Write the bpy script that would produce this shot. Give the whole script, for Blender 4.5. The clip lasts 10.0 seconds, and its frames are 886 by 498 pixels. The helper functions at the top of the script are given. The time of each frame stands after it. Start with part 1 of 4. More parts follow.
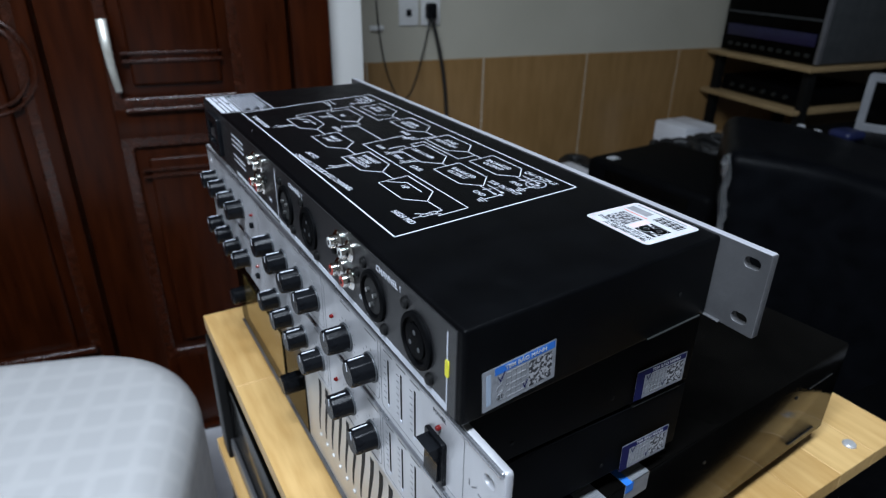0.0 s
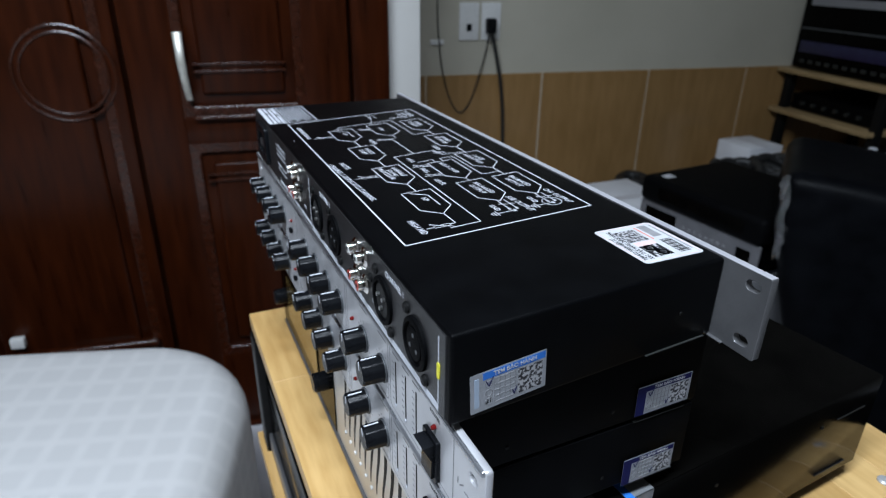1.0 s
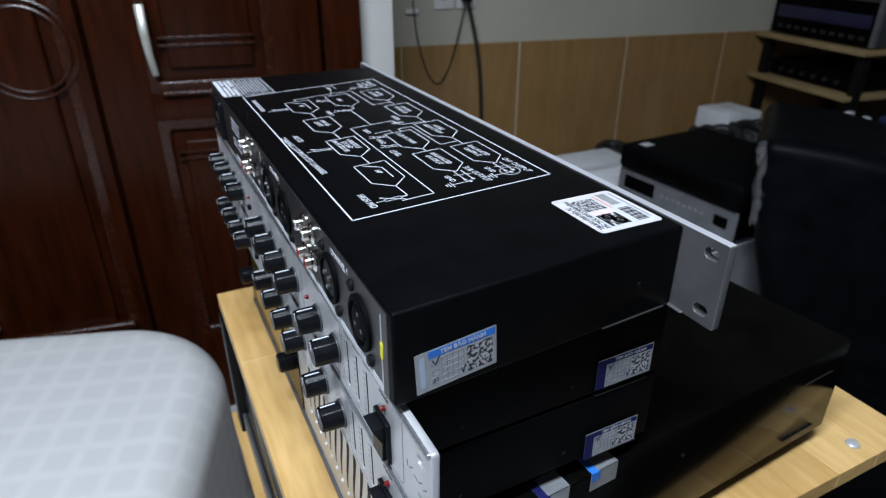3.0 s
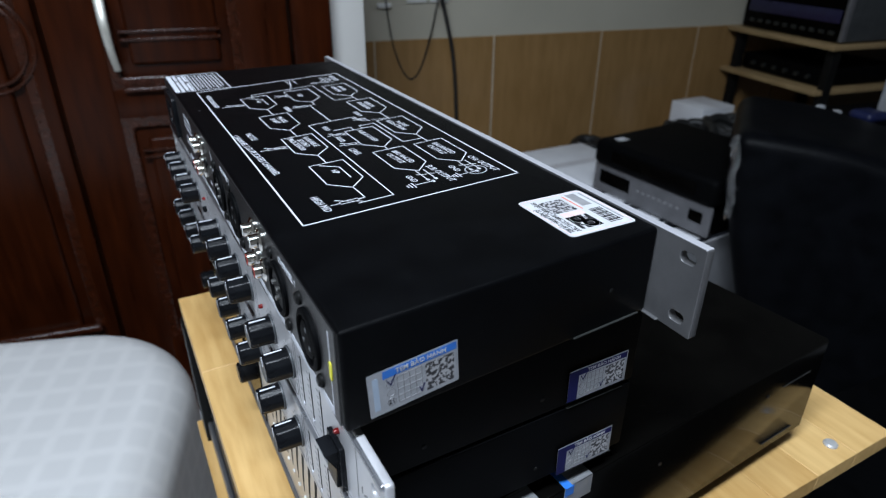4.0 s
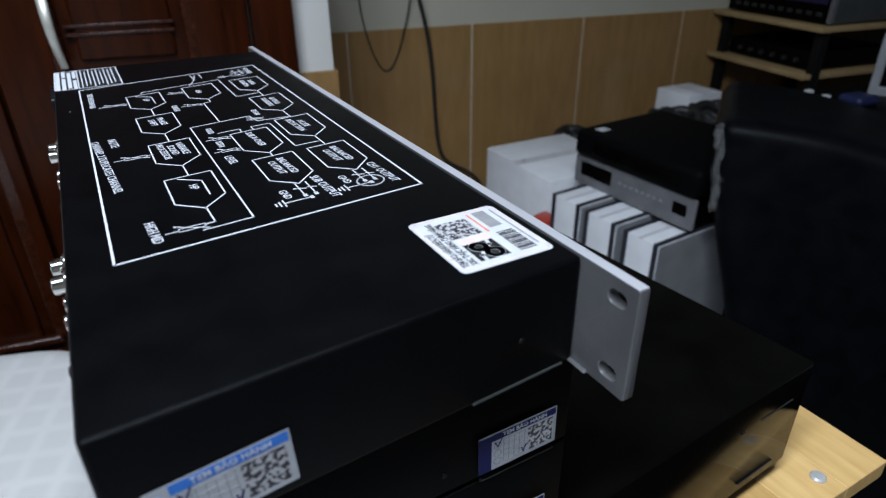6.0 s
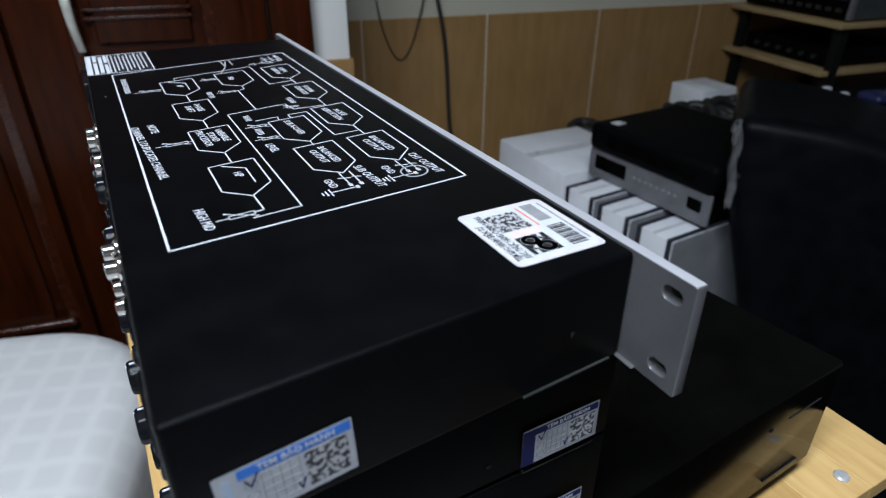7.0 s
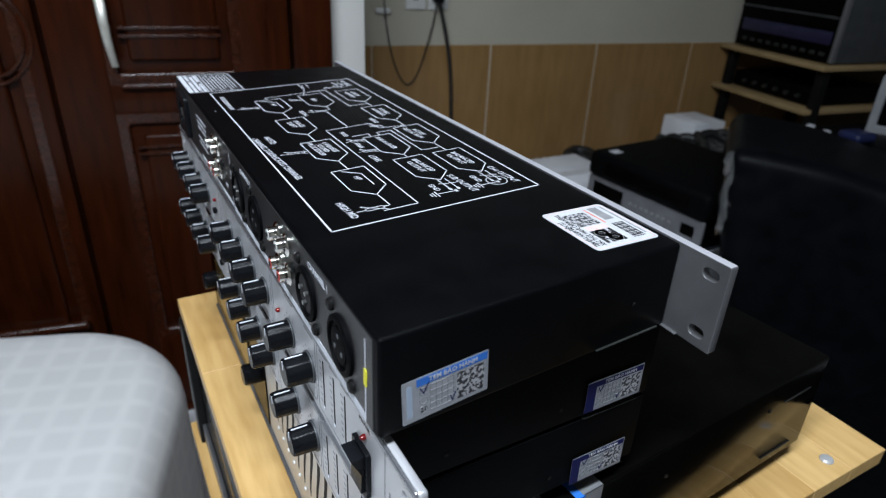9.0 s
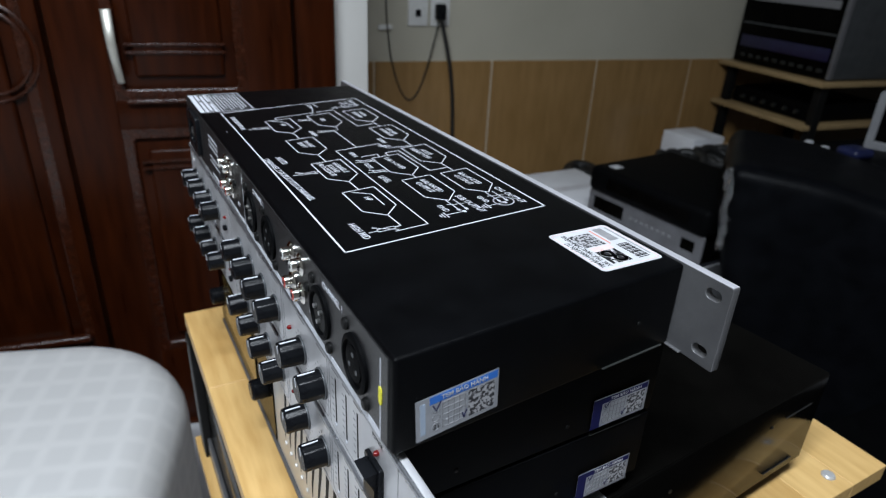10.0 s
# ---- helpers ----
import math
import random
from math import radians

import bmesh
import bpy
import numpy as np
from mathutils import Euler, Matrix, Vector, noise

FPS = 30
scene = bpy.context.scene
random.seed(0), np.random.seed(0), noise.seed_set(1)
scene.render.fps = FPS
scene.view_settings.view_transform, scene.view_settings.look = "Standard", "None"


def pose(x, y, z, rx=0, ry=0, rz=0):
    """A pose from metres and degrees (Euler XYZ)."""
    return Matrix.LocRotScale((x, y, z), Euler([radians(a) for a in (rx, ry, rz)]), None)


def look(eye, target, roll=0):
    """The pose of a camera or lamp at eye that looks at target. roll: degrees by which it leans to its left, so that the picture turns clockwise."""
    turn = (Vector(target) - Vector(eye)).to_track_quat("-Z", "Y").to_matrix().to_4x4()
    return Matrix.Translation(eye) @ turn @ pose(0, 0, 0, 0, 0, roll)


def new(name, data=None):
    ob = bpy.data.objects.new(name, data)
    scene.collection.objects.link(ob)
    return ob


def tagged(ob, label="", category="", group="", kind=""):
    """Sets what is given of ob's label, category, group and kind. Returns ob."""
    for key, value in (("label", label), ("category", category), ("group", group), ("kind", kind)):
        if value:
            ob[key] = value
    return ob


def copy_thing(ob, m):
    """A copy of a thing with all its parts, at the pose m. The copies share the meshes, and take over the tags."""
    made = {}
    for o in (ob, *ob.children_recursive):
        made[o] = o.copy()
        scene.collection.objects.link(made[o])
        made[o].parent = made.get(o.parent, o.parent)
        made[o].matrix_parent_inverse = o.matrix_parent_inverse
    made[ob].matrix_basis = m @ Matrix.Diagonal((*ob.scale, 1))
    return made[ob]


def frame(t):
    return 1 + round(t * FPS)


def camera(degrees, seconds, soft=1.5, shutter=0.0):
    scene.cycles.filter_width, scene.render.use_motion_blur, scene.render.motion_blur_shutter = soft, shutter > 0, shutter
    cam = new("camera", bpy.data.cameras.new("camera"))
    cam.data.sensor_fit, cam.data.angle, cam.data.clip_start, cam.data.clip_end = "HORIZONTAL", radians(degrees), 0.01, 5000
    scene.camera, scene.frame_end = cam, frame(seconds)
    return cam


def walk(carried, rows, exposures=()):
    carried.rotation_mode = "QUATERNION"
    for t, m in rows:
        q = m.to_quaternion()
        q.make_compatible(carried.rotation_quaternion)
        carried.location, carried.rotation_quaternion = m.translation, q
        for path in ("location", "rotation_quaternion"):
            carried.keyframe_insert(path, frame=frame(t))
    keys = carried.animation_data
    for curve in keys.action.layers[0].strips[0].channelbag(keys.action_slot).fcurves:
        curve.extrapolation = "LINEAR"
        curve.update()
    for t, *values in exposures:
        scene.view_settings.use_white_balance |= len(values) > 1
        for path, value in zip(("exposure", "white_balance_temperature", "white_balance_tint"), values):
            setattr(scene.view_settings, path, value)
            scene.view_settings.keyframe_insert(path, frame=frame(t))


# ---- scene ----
cam = camera(70.8, 10.0, soft=1.2)
PATH = [
    (0, (-0.1015, -0.1573, 0.1207), (0.8262, 1.39, -0.7425), 0.93),
    (0.5, (-0.093, -0.1722, 0.1175), (0.7437, 1.4307, -0.7374), 0.89),
    (1, (-0.0875, -0.1824, 0.1278), (0.6822, 1.4652, -0.7047), 0.86),
    (1.5, (-0.0854, -0.1916, 0.1289), (0.6191, 1.4881, -0.697), -0.55),
    (2, (-0.0801, -0.1912, 0.1247), (0.6363, 1.4617, -0.7439), 0.09),
    (2.5, (-0.0759, -0.1856, 0.1256), (0.6686, 1.4432, -0.7649), 0.24),
    (3, (-0.0668, -0.1792, 0.1223), (0.7284, 1.4157, -0.7853), 0.14),
    (4.5, (-0.0341, -0.1562, 0.1142), (0.8272, 1.3976, -0.8044), 0.48),
    (5, (-0.0104, -0.147, 0.1103), (0.8438, 1.4112, -0.8075), -0.24),
    (5.5, (0.0143, -0.1354, 0.1045), (0.8765, 1.4079, -0.8308), -0.50),
    (5.7, (0.0223, -0.133, 0.1016), (0.8879, 1.4095, -0.832), -0.54),
    (6.8, (0.0193, -0.1226, 0.1014), (0.8509, 1.4101, -0.878), -0.43),
    (7, (0.0082, -0.1219, 0.102), (0.8471, 1.4137, -0.8665), 0.31),
    (7.5, (-0.0111, -0.1279, 0.102), (0.8377, 1.4061, -0.8606), 1.37),
    (8, (-0.035, -0.1399, 0.1081), (0.8322, 1.394, -0.8381), 1.90),
    (8.5, (-0.055, -0.1494, 0.1146), (0.8352, 1.389, -0.8024), 2.88),
    (9, (-0.0665, -0.1571, 0.1191), (0.8302, 1.3862, -0.7831), 2.76),
    (9.5, (-0.0716, -0.1607, 0.1219), (0.833, 1.3923, -0.7554), 2.85),
    (10, (-0.0737, -0.1597, 0.1256), (0.8312, 1.4, -0.7398), 2.86),
]
# the clip's white balance drifts slowly from cool to warm
BALANCE = [(0, 0.0, 6100, 10), (2, 0.0, 6280, 10), (5, 0.0, 6230, 10), (7.5, 0.0, 6330, 10), (9, 0.0, 6430, 10), (10, 0.0, 6550, 10)]
walk(cam, [(t, look(eye, target, roll)) for t, eye, target, roll in PATH], BALANCE)
cam.data.dof.use_dof = True
cam.data.dof.focus_distance = 0.31
cam.data.dof.aperture_fstop = 13.0

# ---- light ----
world = bpy.data.worlds.new("room_dark")
scene.world = world
world.use_nodes = True
world.node_tree.nodes["Background"].inputs["Color"].default_value = (0.6, 0.7, 0.85, 1)
world.node_tree.nodes["Background"].inputs["Strength"].default_value = 0.05
scene.view_settings.exposure = 0.0

ROOM = Matrix.Rotation(radians(-10), 4, "Z")
FLOOR, CEIL = -1.07, 1.75


def area_lamp(name, m, sx, sy, watts, colour):
    data = bpy.data.lights.new(name, "AREA")
    data.shape, data.size, data.size_y, data.energy, data.color = "RECTANGLE", sx, sy, watts, colour
    ob = new(name, data)
    ob.matrix_world = m
    return ob


area_lamp("ceiling_tube_lamp", pose(-0.52, -0.30, 1.40, 0, 0, 80), 0.12, 1.2, 64, (0.84, 0.93, 1.03))

# ---- materials ----


def socket(node, *names):
    for n in names:
        if n in node.inputs:
            return node.inputs[n]


def surface(name, dark, light, scale=8.0, rough=0.5, metal=0.0, bump=0.0, bump_scale=300.0, stretch=(1, 1, 1), rough_var=0.08, per_object=0.0, coat=0.0, detail=6.0):
    """Two tones mixed by a noise in real size, a roughness that varies and a fine relief."""
    m = bpy.data.materials.new(name)
    m.use_nodes = True
    nt = m.node_tree
    p = nt.nodes["Principled BSDF"]
    co = nt.nodes.new("ShaderNodeTexCoord")
    mp = nt.nodes.new("ShaderNodeMapping")
    mp.inputs["Scale"].default_value = stretch
    nt.links.new(co.outputs["Object"], mp.inputs["Vector"])
    n1 = nt.nodes.new("ShaderNodeTexNoise")
    n1.inputs["Scale"].default_value, n1.inputs["Detail"].default_value = scale, detail
    nt.links.new(mp.outputs["Vector"], n1.inputs["Vector"])
    ramp = nt.nodes.new("ShaderNodeMapRange")
    ramp.inputs["From Min"].default_value, ramp.inputs["From Max"].default_value = 0.3, 0.7
    nt.links.new(n1.outputs["Fac"], ramp.inputs["Value"])
    mix = nt.nodes.new("ShaderNodeMix")
    mix.data_type = "RGBA"
    mix.inputs["A"].default_value, mix.inputs["B"].default_value = (*dark, 1), (*light, 1)
    fac = ramp.outputs["Result"]
    if per_object:
        info = nt.nodes.new("ShaderNodeObjectInfo")
        blend = nt.nodes.new("ShaderNodeMix")
        blend.inputs["Factor"].default_value = per_object
        nt.links.new(fac, blend.inputs["A"])
        nt.links.new(info.outputs["Random"], blend.inputs["B"])
        fac = blend.outputs["Result"]
    nt.links.new(fac, mix.inputs["Factor"])
    nt.links.new(mix.outputs["Result"], p.inputs["Base Color"])
    p.inputs["Metallic"].default_value = metal
    n2 = nt.nodes.new("ShaderNodeTexNoise")
    n2.inputs["Scale"].default_value, n2.inputs["Detail"].default_value = bump_scale, 3
    nt.links.new(mp.outputs["Vector"], n2.inputs["Vector"])
    rr = nt.nodes.new("ShaderNodeMapRange")
    rr.inputs["To Min"].default_value, rr.inputs["To Max"].default_value = max(0.02, rough - rough_var), min(1, rough + rough_var)
    nt.links.new(n1.outputs["Fac"], rr.inputs["Value"])
    nt.links.new(rr.outputs["Result"], p.inputs["Roughness"])
    if coat:
        p.inputs["Coat Weight"].default_value, p.inputs["Coat Roughness"].default_value = coat, 0.12
    if bump:
        b = nt.nodes.new("ShaderNodeBump")
        b.inputs["Strength"].default_value, b.inputs["Distance"].default_value = bump, 0.001
        nt.links.new(n2.outputs["Fac"], b.inputs["Height"])
        nt.links.new(b.outputs["Normal"], p.inputs["Normal"])
    return m


def fabric(name, base, dark, pitch):
    m = surface(name, base, tuple(c * 1.05 for c in base), 30, 0.95, 0, 0.5, 900)
    nt = m.node_tree
    p = nt.nodes["Principled BSDF"]
    co = nt.nodes.new("ShaderNodeTexCoord")
    sep = nt.nodes.new("ShaderNodeSeparateXYZ")
    nt.links.new(co.outputs["Object"], sep.inputs["Vector"])
    run = nt.nodes.new("ShaderNodeMath")
    run.operation = "SUBTRACT"
    nt.links.new(sep.outputs["X"], run.inputs[0])
    nt.links.new(sep.outputs["Z"], run.inputs[1])
    waves = []
    for out in (run.outputs[0], sep.outputs["Y"]):
        a = nt.nodes.new("ShaderNodeMath")
        a.operation = "PINGPONG"
        nt.links.new(out, a.inputs[0])
        a.inputs[1].default_value = pitch / 2
        r = nt.nodes.new("ShaderNodeMapRange")
        r.interpolation_type = "SMOOTHSTEP"
        r.inputs["From Min"].default_value, r.inputs["From Max"].default_value = pitch * 0.02, pitch * 0.25
        nt.links.new(a.outputs[0], r.inputs["Value"])
        waves.append(r.outputs["Result"])
    mul = nt.nodes.new("ShaderNodeMath")
    mul.operation = "MULTIPLY"
    nt.links.new(waves[0], mul.inputs[0])
    nt.links.new(waves[1], mul.inputs[1])
    mix = nt.nodes.new("ShaderNodeMix")
    mix.data_type = "RGBA"
    old = p.inputs["Base Color"].links[0].from_socket
    nt.links.new(mul.outputs[0], mix.inputs["Factor"])
    nt.links.new(old, mix.inputs["A"])
    mix.inputs["B"].default_value = (*dark, 1)
    nt.links.new(mix.outputs["Result"], p.inputs["Base Color"])
    return m


def clear(name, tint, rough):
    m = surface(name, tint, tint, 20, rough, 0, 0.4, 60)
    p = m.node_tree.nodes["Principled BSDF"]
    p.inputs["Transmission Weight"].default_value = 0.93
    p.inputs["IOR"].default_value = 1.3
    return m


BLACK_PAINT = surface("black_powder_coat", (0.0011, 0.0012, 0.0015), (0.0019, 0.0021, 0.0026), 60, 0.40, 0, 0.25, 2500)
BLACK_SATIN = surface("black_satin_paint", (0.0012, 0.0013, 0.0016), (0.0022, 0.0024, 0.0029), 60, 0.62, 0, 0.2, 2200)
# lighter copy of the black coat, for the face turned to the lamp
LIT_BLACK = surface("black_paint_lit_copy", (0.012, 0.012, 0.013), (0.018, 0.018, 0.019), 60, 0.36, 0, 0.2, 2000)
BLACK_GLOSS = surface("black_enamel", (0.0015, 0.0014, 0.0013), (0.0028, 0.0026, 0.0023), 25, 0.15, 0, 0.03, 400, rough_var=0.05)
BLACK_PLASTIC = surface("black_plastic", (0.004, 0.0044, 0.0055), (0.007, 0.0077, 0.0092), 90, 0.28, 0, 0.1, 1500)
DARK_HOLE = surface("dark_recess", (0.004, 0.004, 0.004), (0.008, 0.008, 0.008), 50, 0.8)
ALU = surface("brushed_aluminium", (0.135, 0.135, 0.14), (0.185, 0.185, 0.19), 40, 0.40, 0.6, 0.12, 500, (1, 1, 14), 0.08)
PANEL_SILVER = surface("silver_panel_paint", (0.54, 0.54, 0.56), (0.68, 0.68, 0.70), 45, 0.36, 0.5, 0.10, 1200, (1, 0.5, 5), 0.10)
BEAD = surface("rolled_steel_edge", (0.34, 0.35, 0.38), (0.46, 0.47, 0.50), 45, 0.28, 0.85, 0.1, 1200, (1, 0.4, 1), 0.08)
AMP_SILVER = surface("champagne_panel_paint", (0.56, 0.54, 0.51), (0.66, 0.64, 0.60), 22, 0.4, 0.35, 0.06, 900, (1, 1, 6))
CHROME = surface("polished_nickel", (0.72, 0.70, 0.65), (0.80, 0.78, 0.74), 80, 0.12, 1.0, 0.03, 900)
INK = surface("white_screen_print", (0.54, 0.56, 0.62), (0.66, 0.67, 0.72), 400, 0.6, 0, 0.1, 2000)
PAPER = surface("white_label_paper", (0.50, 0.51, 0.535), (0.56, 0.57, 0.595), 120, 0.45, 0, 0.1, 800)
SILVER_FOIL = surface("silver_label_foil", (0.44, 0.46, 0.49), (0.54, 0.55, 0.58), 120, 0.34, 0.72, 0.2, 500)
DARK_STRIPE = surface("dark_carton_stripe", (0.018, 0.019, 0.026), (0.03, 0.032, 0.042), 60, 0.5)
BLUE_PRINT = surface("blue_print", (0.02, 0.14, 0.55), (0.03, 0.18, 0.62), 150, 0.45)
NAVY_PRINT = surface("navy_print", (0.008, 0.009, 0.06), (0.012, 0.013, 0.08), 150, 0.45)
BLACK_PRINT = surface("black_print", (0.01, 0.01, 0.012), (0.02, 0.02, 0.022), 200, 0.55)
GREY_PRINT = surface("grey_print", (0.20, 0.20, 0.21), (0.27, 0.27, 0.28), 260, 0.55)
CODE_GREY = surface("dark_grey_print", (0.02, 0.02, 0.024), (0.42, 0.42, 0.44), 620, 0.55, detail=2)
PALE_PRINT = surface("pale_blue_print", (0.35, 0.43, 0.55), (0.42, 0.50, 0.60), 200, 0.5)
RED_PRINT = surface("red_print", (0.62, 0.16, 0.10), (0.70, 0.20, 0.13), 200, 0.5)
PINK_PRINT = surface("pink_print", (0.72, 0.50, 0.48), (0.78, 0.56, 0.54), 200, 0.5)
YELLOW_MARK = surface("yellow_paint_mark", (0.72, 0.66, 0.02), (0.80, 0.74, 0.04), 300, 0.5)
LED_RED = surface("red_led_lens", (0.13, 0.006, 0.006), (0.18, 0.008, 0.008), 200, 0.15)
RED_PLASTIC = surface("red_plastic", (0.42, 0.05, 0.035), (0.52, 0.07, 0.05), 200, 0.35)
WHITE_PLASTIC = surface("white_plastic", (0.70, 0.70, 0.68), (0.78, 0.78, 0.76), 90, 0.35, 0, 0.05, 700)
GOLD_GLASS = surface("smoked_gold_display", (0.10, 0.07, 0.02), (0.17, 0.12, 0.04), 12, 0.12, 0.5, 0.02, 200)
WOOD = surface("pale_rubberwood", (0.46, 0.265, 0.085), (0.70, 0.465, 0.19), 26, 0.45, 0, 0.15, 260, (5, 0.7, 5), 0.1, 0.45)
SHELF_WOOD = surface("dull_pine", (0.30, 0.205, 0.098), (0.40, 0.28, 0.138), 18, 0.5, 0, 0.15, 240, (5, 0.7, 5))
MAHOGANY = surface("varnished_mahogany", (0.020, 0.0042, 0.0010), (0.044, 0.0090, 0.0018), 9, 0.30, 0, 0.08, 180, (6, 6, 0.7), 0.08, 0.0, 0.0)
POLISHED = surface("polished_mahogany_edge", (0.024, 0.0055, 0.0016), (0.046, 0.0100, 0.0026), 9, 0.26, 0, 0.05, 180, (6, 6, 0.7), 0.06)
WALL_PAINT = surface("cream_wall_paint", (0.44, 0.415, 0.335), (0.50, 0.47, 0.385), 3, 0.8, 0, 0.15, 120)
PIER_PAINT = surface("white_wall_paint", (0.70, 0.685, 0.65), (0.76, 0.745, 0.71), 3, 0.75, 0, 0.15, 120)
TILE = surface("tan_wall_tile", (0.245, 0.140, 0.050), (0.34, 0.200, 0.080), 14, 0.3, 0, 0.05, 90, (2.5, 1, 0.5), 0.06, 0.25)
GROUT = surface("pale_grout", (0.52, 0.45, 0.35), (0.60, 0.53, 0.42), 60, 0.85, 0, 0.3, 400)
FLOOR_TILE = surface("white_marble_tile", (0.50, 0.50, 0.53), (0.74, 0.74, 0.76), 6, 0.2, 0, 0.0, 100, (1, 1, 1), 0.05, 0.0, 0.0, 12)
# darkened so that the unseen walls bounce little light
LOW_BOUNCE = surface("low_bounce_unseen_wall", (0.16, 0.15, 0.14), (0.20, 0.19, 0.17), 3, 0.8, 0, 0.15, 120)
CEIL_PAINT = surface("ceiling_paint", (0.42, 0.42, 0.41), (0.48, 0.48, 0.47), 2, 0.9, 0, 0.1, 100)
FABRIC = fabric("grey_checked_upholstery", (0.640, 0.632, 0.622), (0.606, 0.600, 0.592), 0.050)
LEATHER = surface("black_leatherette", (0.0022, 0.0025, 0.0032), (0.0045, 0.005, 0.0065), 20, 0.40, 0, 0.5, 260)
CARTON_WHITE = surface("white_carton", (0.74, 0.75, 0.79), (0.84, 0.85, 0.88), 14, 0.6, 0, 0.1, 200)
TAPE = surface("pale_sealing_tape", (0.58, 0.58, 0.61), (0.66, 0.66, 0.69), 40, 0.3, 0, 0.1, 200)
# grey for white surfaces that stand in shade
SHADED_WHITE = surface("shaded_white_grey", (0.22, 0.225, 0.24), (0.30, 0.305, 0.32), 14, 0.6, 0, 0.1, 200)
CARDBOARD = surface("brown_cardboard", (0.28, 0.17, 0.08), (0.36, 0.23, 0.11), 18, 0.8, 0, 0.2, 200)
CASE_GREY = surface("grey_steel_case", (0.05, 0.055, 0.06), (0.075, 0.08, 0.085), 30, 0.45, 0.2, 0.1, 600)
PURPLE = surface("violet_fascia", (0.012, 0.012, 0.045), (0.020, 0.019, 0.065), 30, 0.3)
BLUE_CLOTH = surface("blue_plastic_bag", (0.008, 0.012, 0.050), (0.014, 0.020, 0.075), 40, 0.4)
CABLE = surface("black_cable_rubber", (0.012, 0.012, 0.012), (0.02, 0.02, 0.02), 80, 0.5)
STEEL = surface("zinc_steel", (0.45, 0.45, 0.45), (0.58, 0.58, 0.57), 90, 0.3, 1.0)
SATIN = surface("satin_nickel", (0.55, 0.54, 0.48), (0.64, 0.63, 0.57), 60, 0.35, 0.45)
BOLT = surface("zinc_bolt", (0.42, 0.42, 0.42), (0.55, 0.55, 0.54), 90, 0.4, 0.3)
# paler than the panel's aluminium: light from above put into the colour
LIT_EDGE = surface("lit_edge_aluminium", (0.36, 0.36, 0.385), (0.43, 0.43, 0.455), 90, 0.45, 0.2, 0.1, 900, (1, 0.3, 1))
LIP_STEEL = surface("dull_lip_steel", (0.014, 0.016, 0.015), (0.026, 0.028, 0.026), 60, 0.5, 0.1, 0.1, 800)
BLACK_STEEL = surface("black_painted_steel", (0.005, 0.005, 0.005), (0.009, 0.009, 0.009), 60, 0.4, 0, 0.1, 800)
MIXER_GREY = surface("dull_grey_fascia", (0.155, 0.155, 0.165), (0.205, 0.205, 0.218), 30, 0.5, 0.3, 0.1, 600)
ramp_ = next(n for n in CODE_GREY.node_tree.nodes if n.bl_idname == "ShaderNodeMapRange")
ramp_.inputs["From Min"].default_value, ramp_.inputs["From Max"].default_value = 0.46, 0.54
FILM = clear("clear_plastic_film", (0.85, 0.86, 0.88), 0.15)

for m_, level in ((BLACK_PAINT, 0.055), (BLACK_SATIN, 0.05), (BLACK_PLASTIC, 0.12), (NAVY_PRINT, 0.12), (BLACK_GLOSS, 0.035), (LEATHER, 0.05), (BLACK_PRINT, 0.15), (MAHOGANY, 0.15), (BLACK_STEEL, 0.12)):
    m_.node_tree.nodes["Principled BSDF"].inputs["Specular IOR Level"].default_value = level

# ---- builders ----
TOP_READ = Matrix(((0, 1, 0, 0), (-1, 0, 0, 0), (0, 0, 1, 0), (0, 0, 0, 1)))     # flat, read from -x
TOP_BACK = Matrix(((0, -1, 0, 0), (1, 0, 0, 0), (0, 0, 1, 0), (0, 0, 0, 1)))     # flat, read from +x
FACE_LEFT = Matrix(((0, 0, -1, 0), (-1, 0, 0, 0), (0, 1, 0, 0), (0, 0, 0, 1)))   # upright, faces -x
FACE_NEAR = Matrix(((1, 0, 0, 0), (0, 0, -1, 0), (0, 1, 0, 0), (0, 0, 0, 1)))    # upright, faces -y


def at(x, y, z, turn=Matrix.Identity(4)):
    return Matrix.Translation((x, y, z)) @ turn


def thing(name, m, label, category, group="", kind=""):
    ob = new(name)
    ob.empty_display_size = 0.02
    ob.matrix_world = m
    return tagged(ob, label, category, group, kind)


def mesh_of(name, bm, material, smooth=True):
    me = bpy.data.meshes.new(name)
    bm.normal_update()
    bm.to_mesh(me)
    bm.free()
    me.materials.append(material)
    if smooth:
        me.shade_smooth()
        me.set_sharp_from_angle(angle=radians(35))
    return me


def part(name, shape, material, parent, label="", m=None):
    """Links a bmesh or a ready mesh as one object under a thing or part."""
    if isinstance(shape, bpy.types.Mesh):
        me = shape
        if not me.materials:
            me.materials.append(material)
    else:
        me = mesh_of(name, shape, material)
    ob = new(name, me)
    ob.parent = parent
    if m is not None:
        ob.matrix_local = m
    return tagged(ob, label)


def single(name, shape, material, m, label, category, group="", kind=""):
    ob = part(name, shape, material, None)
    ob.matrix_world = m
    return tagged(ob, label, category, group, kind)


def block(x0, x1, y0, y1, z0, z1, bevel=0.0, seg=2, bm=None):
    own = bm is None
    b = bmesh.new()
    bmesh.ops.create_cube(b, size=1)
    bmesh.ops.transform(b, matrix=Matrix.Translation(((x0 + x1) / 2, (y0 + y1) / 2, (z0 + z1) / 2)) @ Matrix.Diagonal((x1 - x0, y1 - y0, z1 - z0, 1)), verts=b.verts)
    if bevel:
        bmesh.ops.bevel(b, geom=b.edges[:], offset=bevel, segments=seg, affect="EDGES", profile=0.5)
    return b if own else add(bm, b)


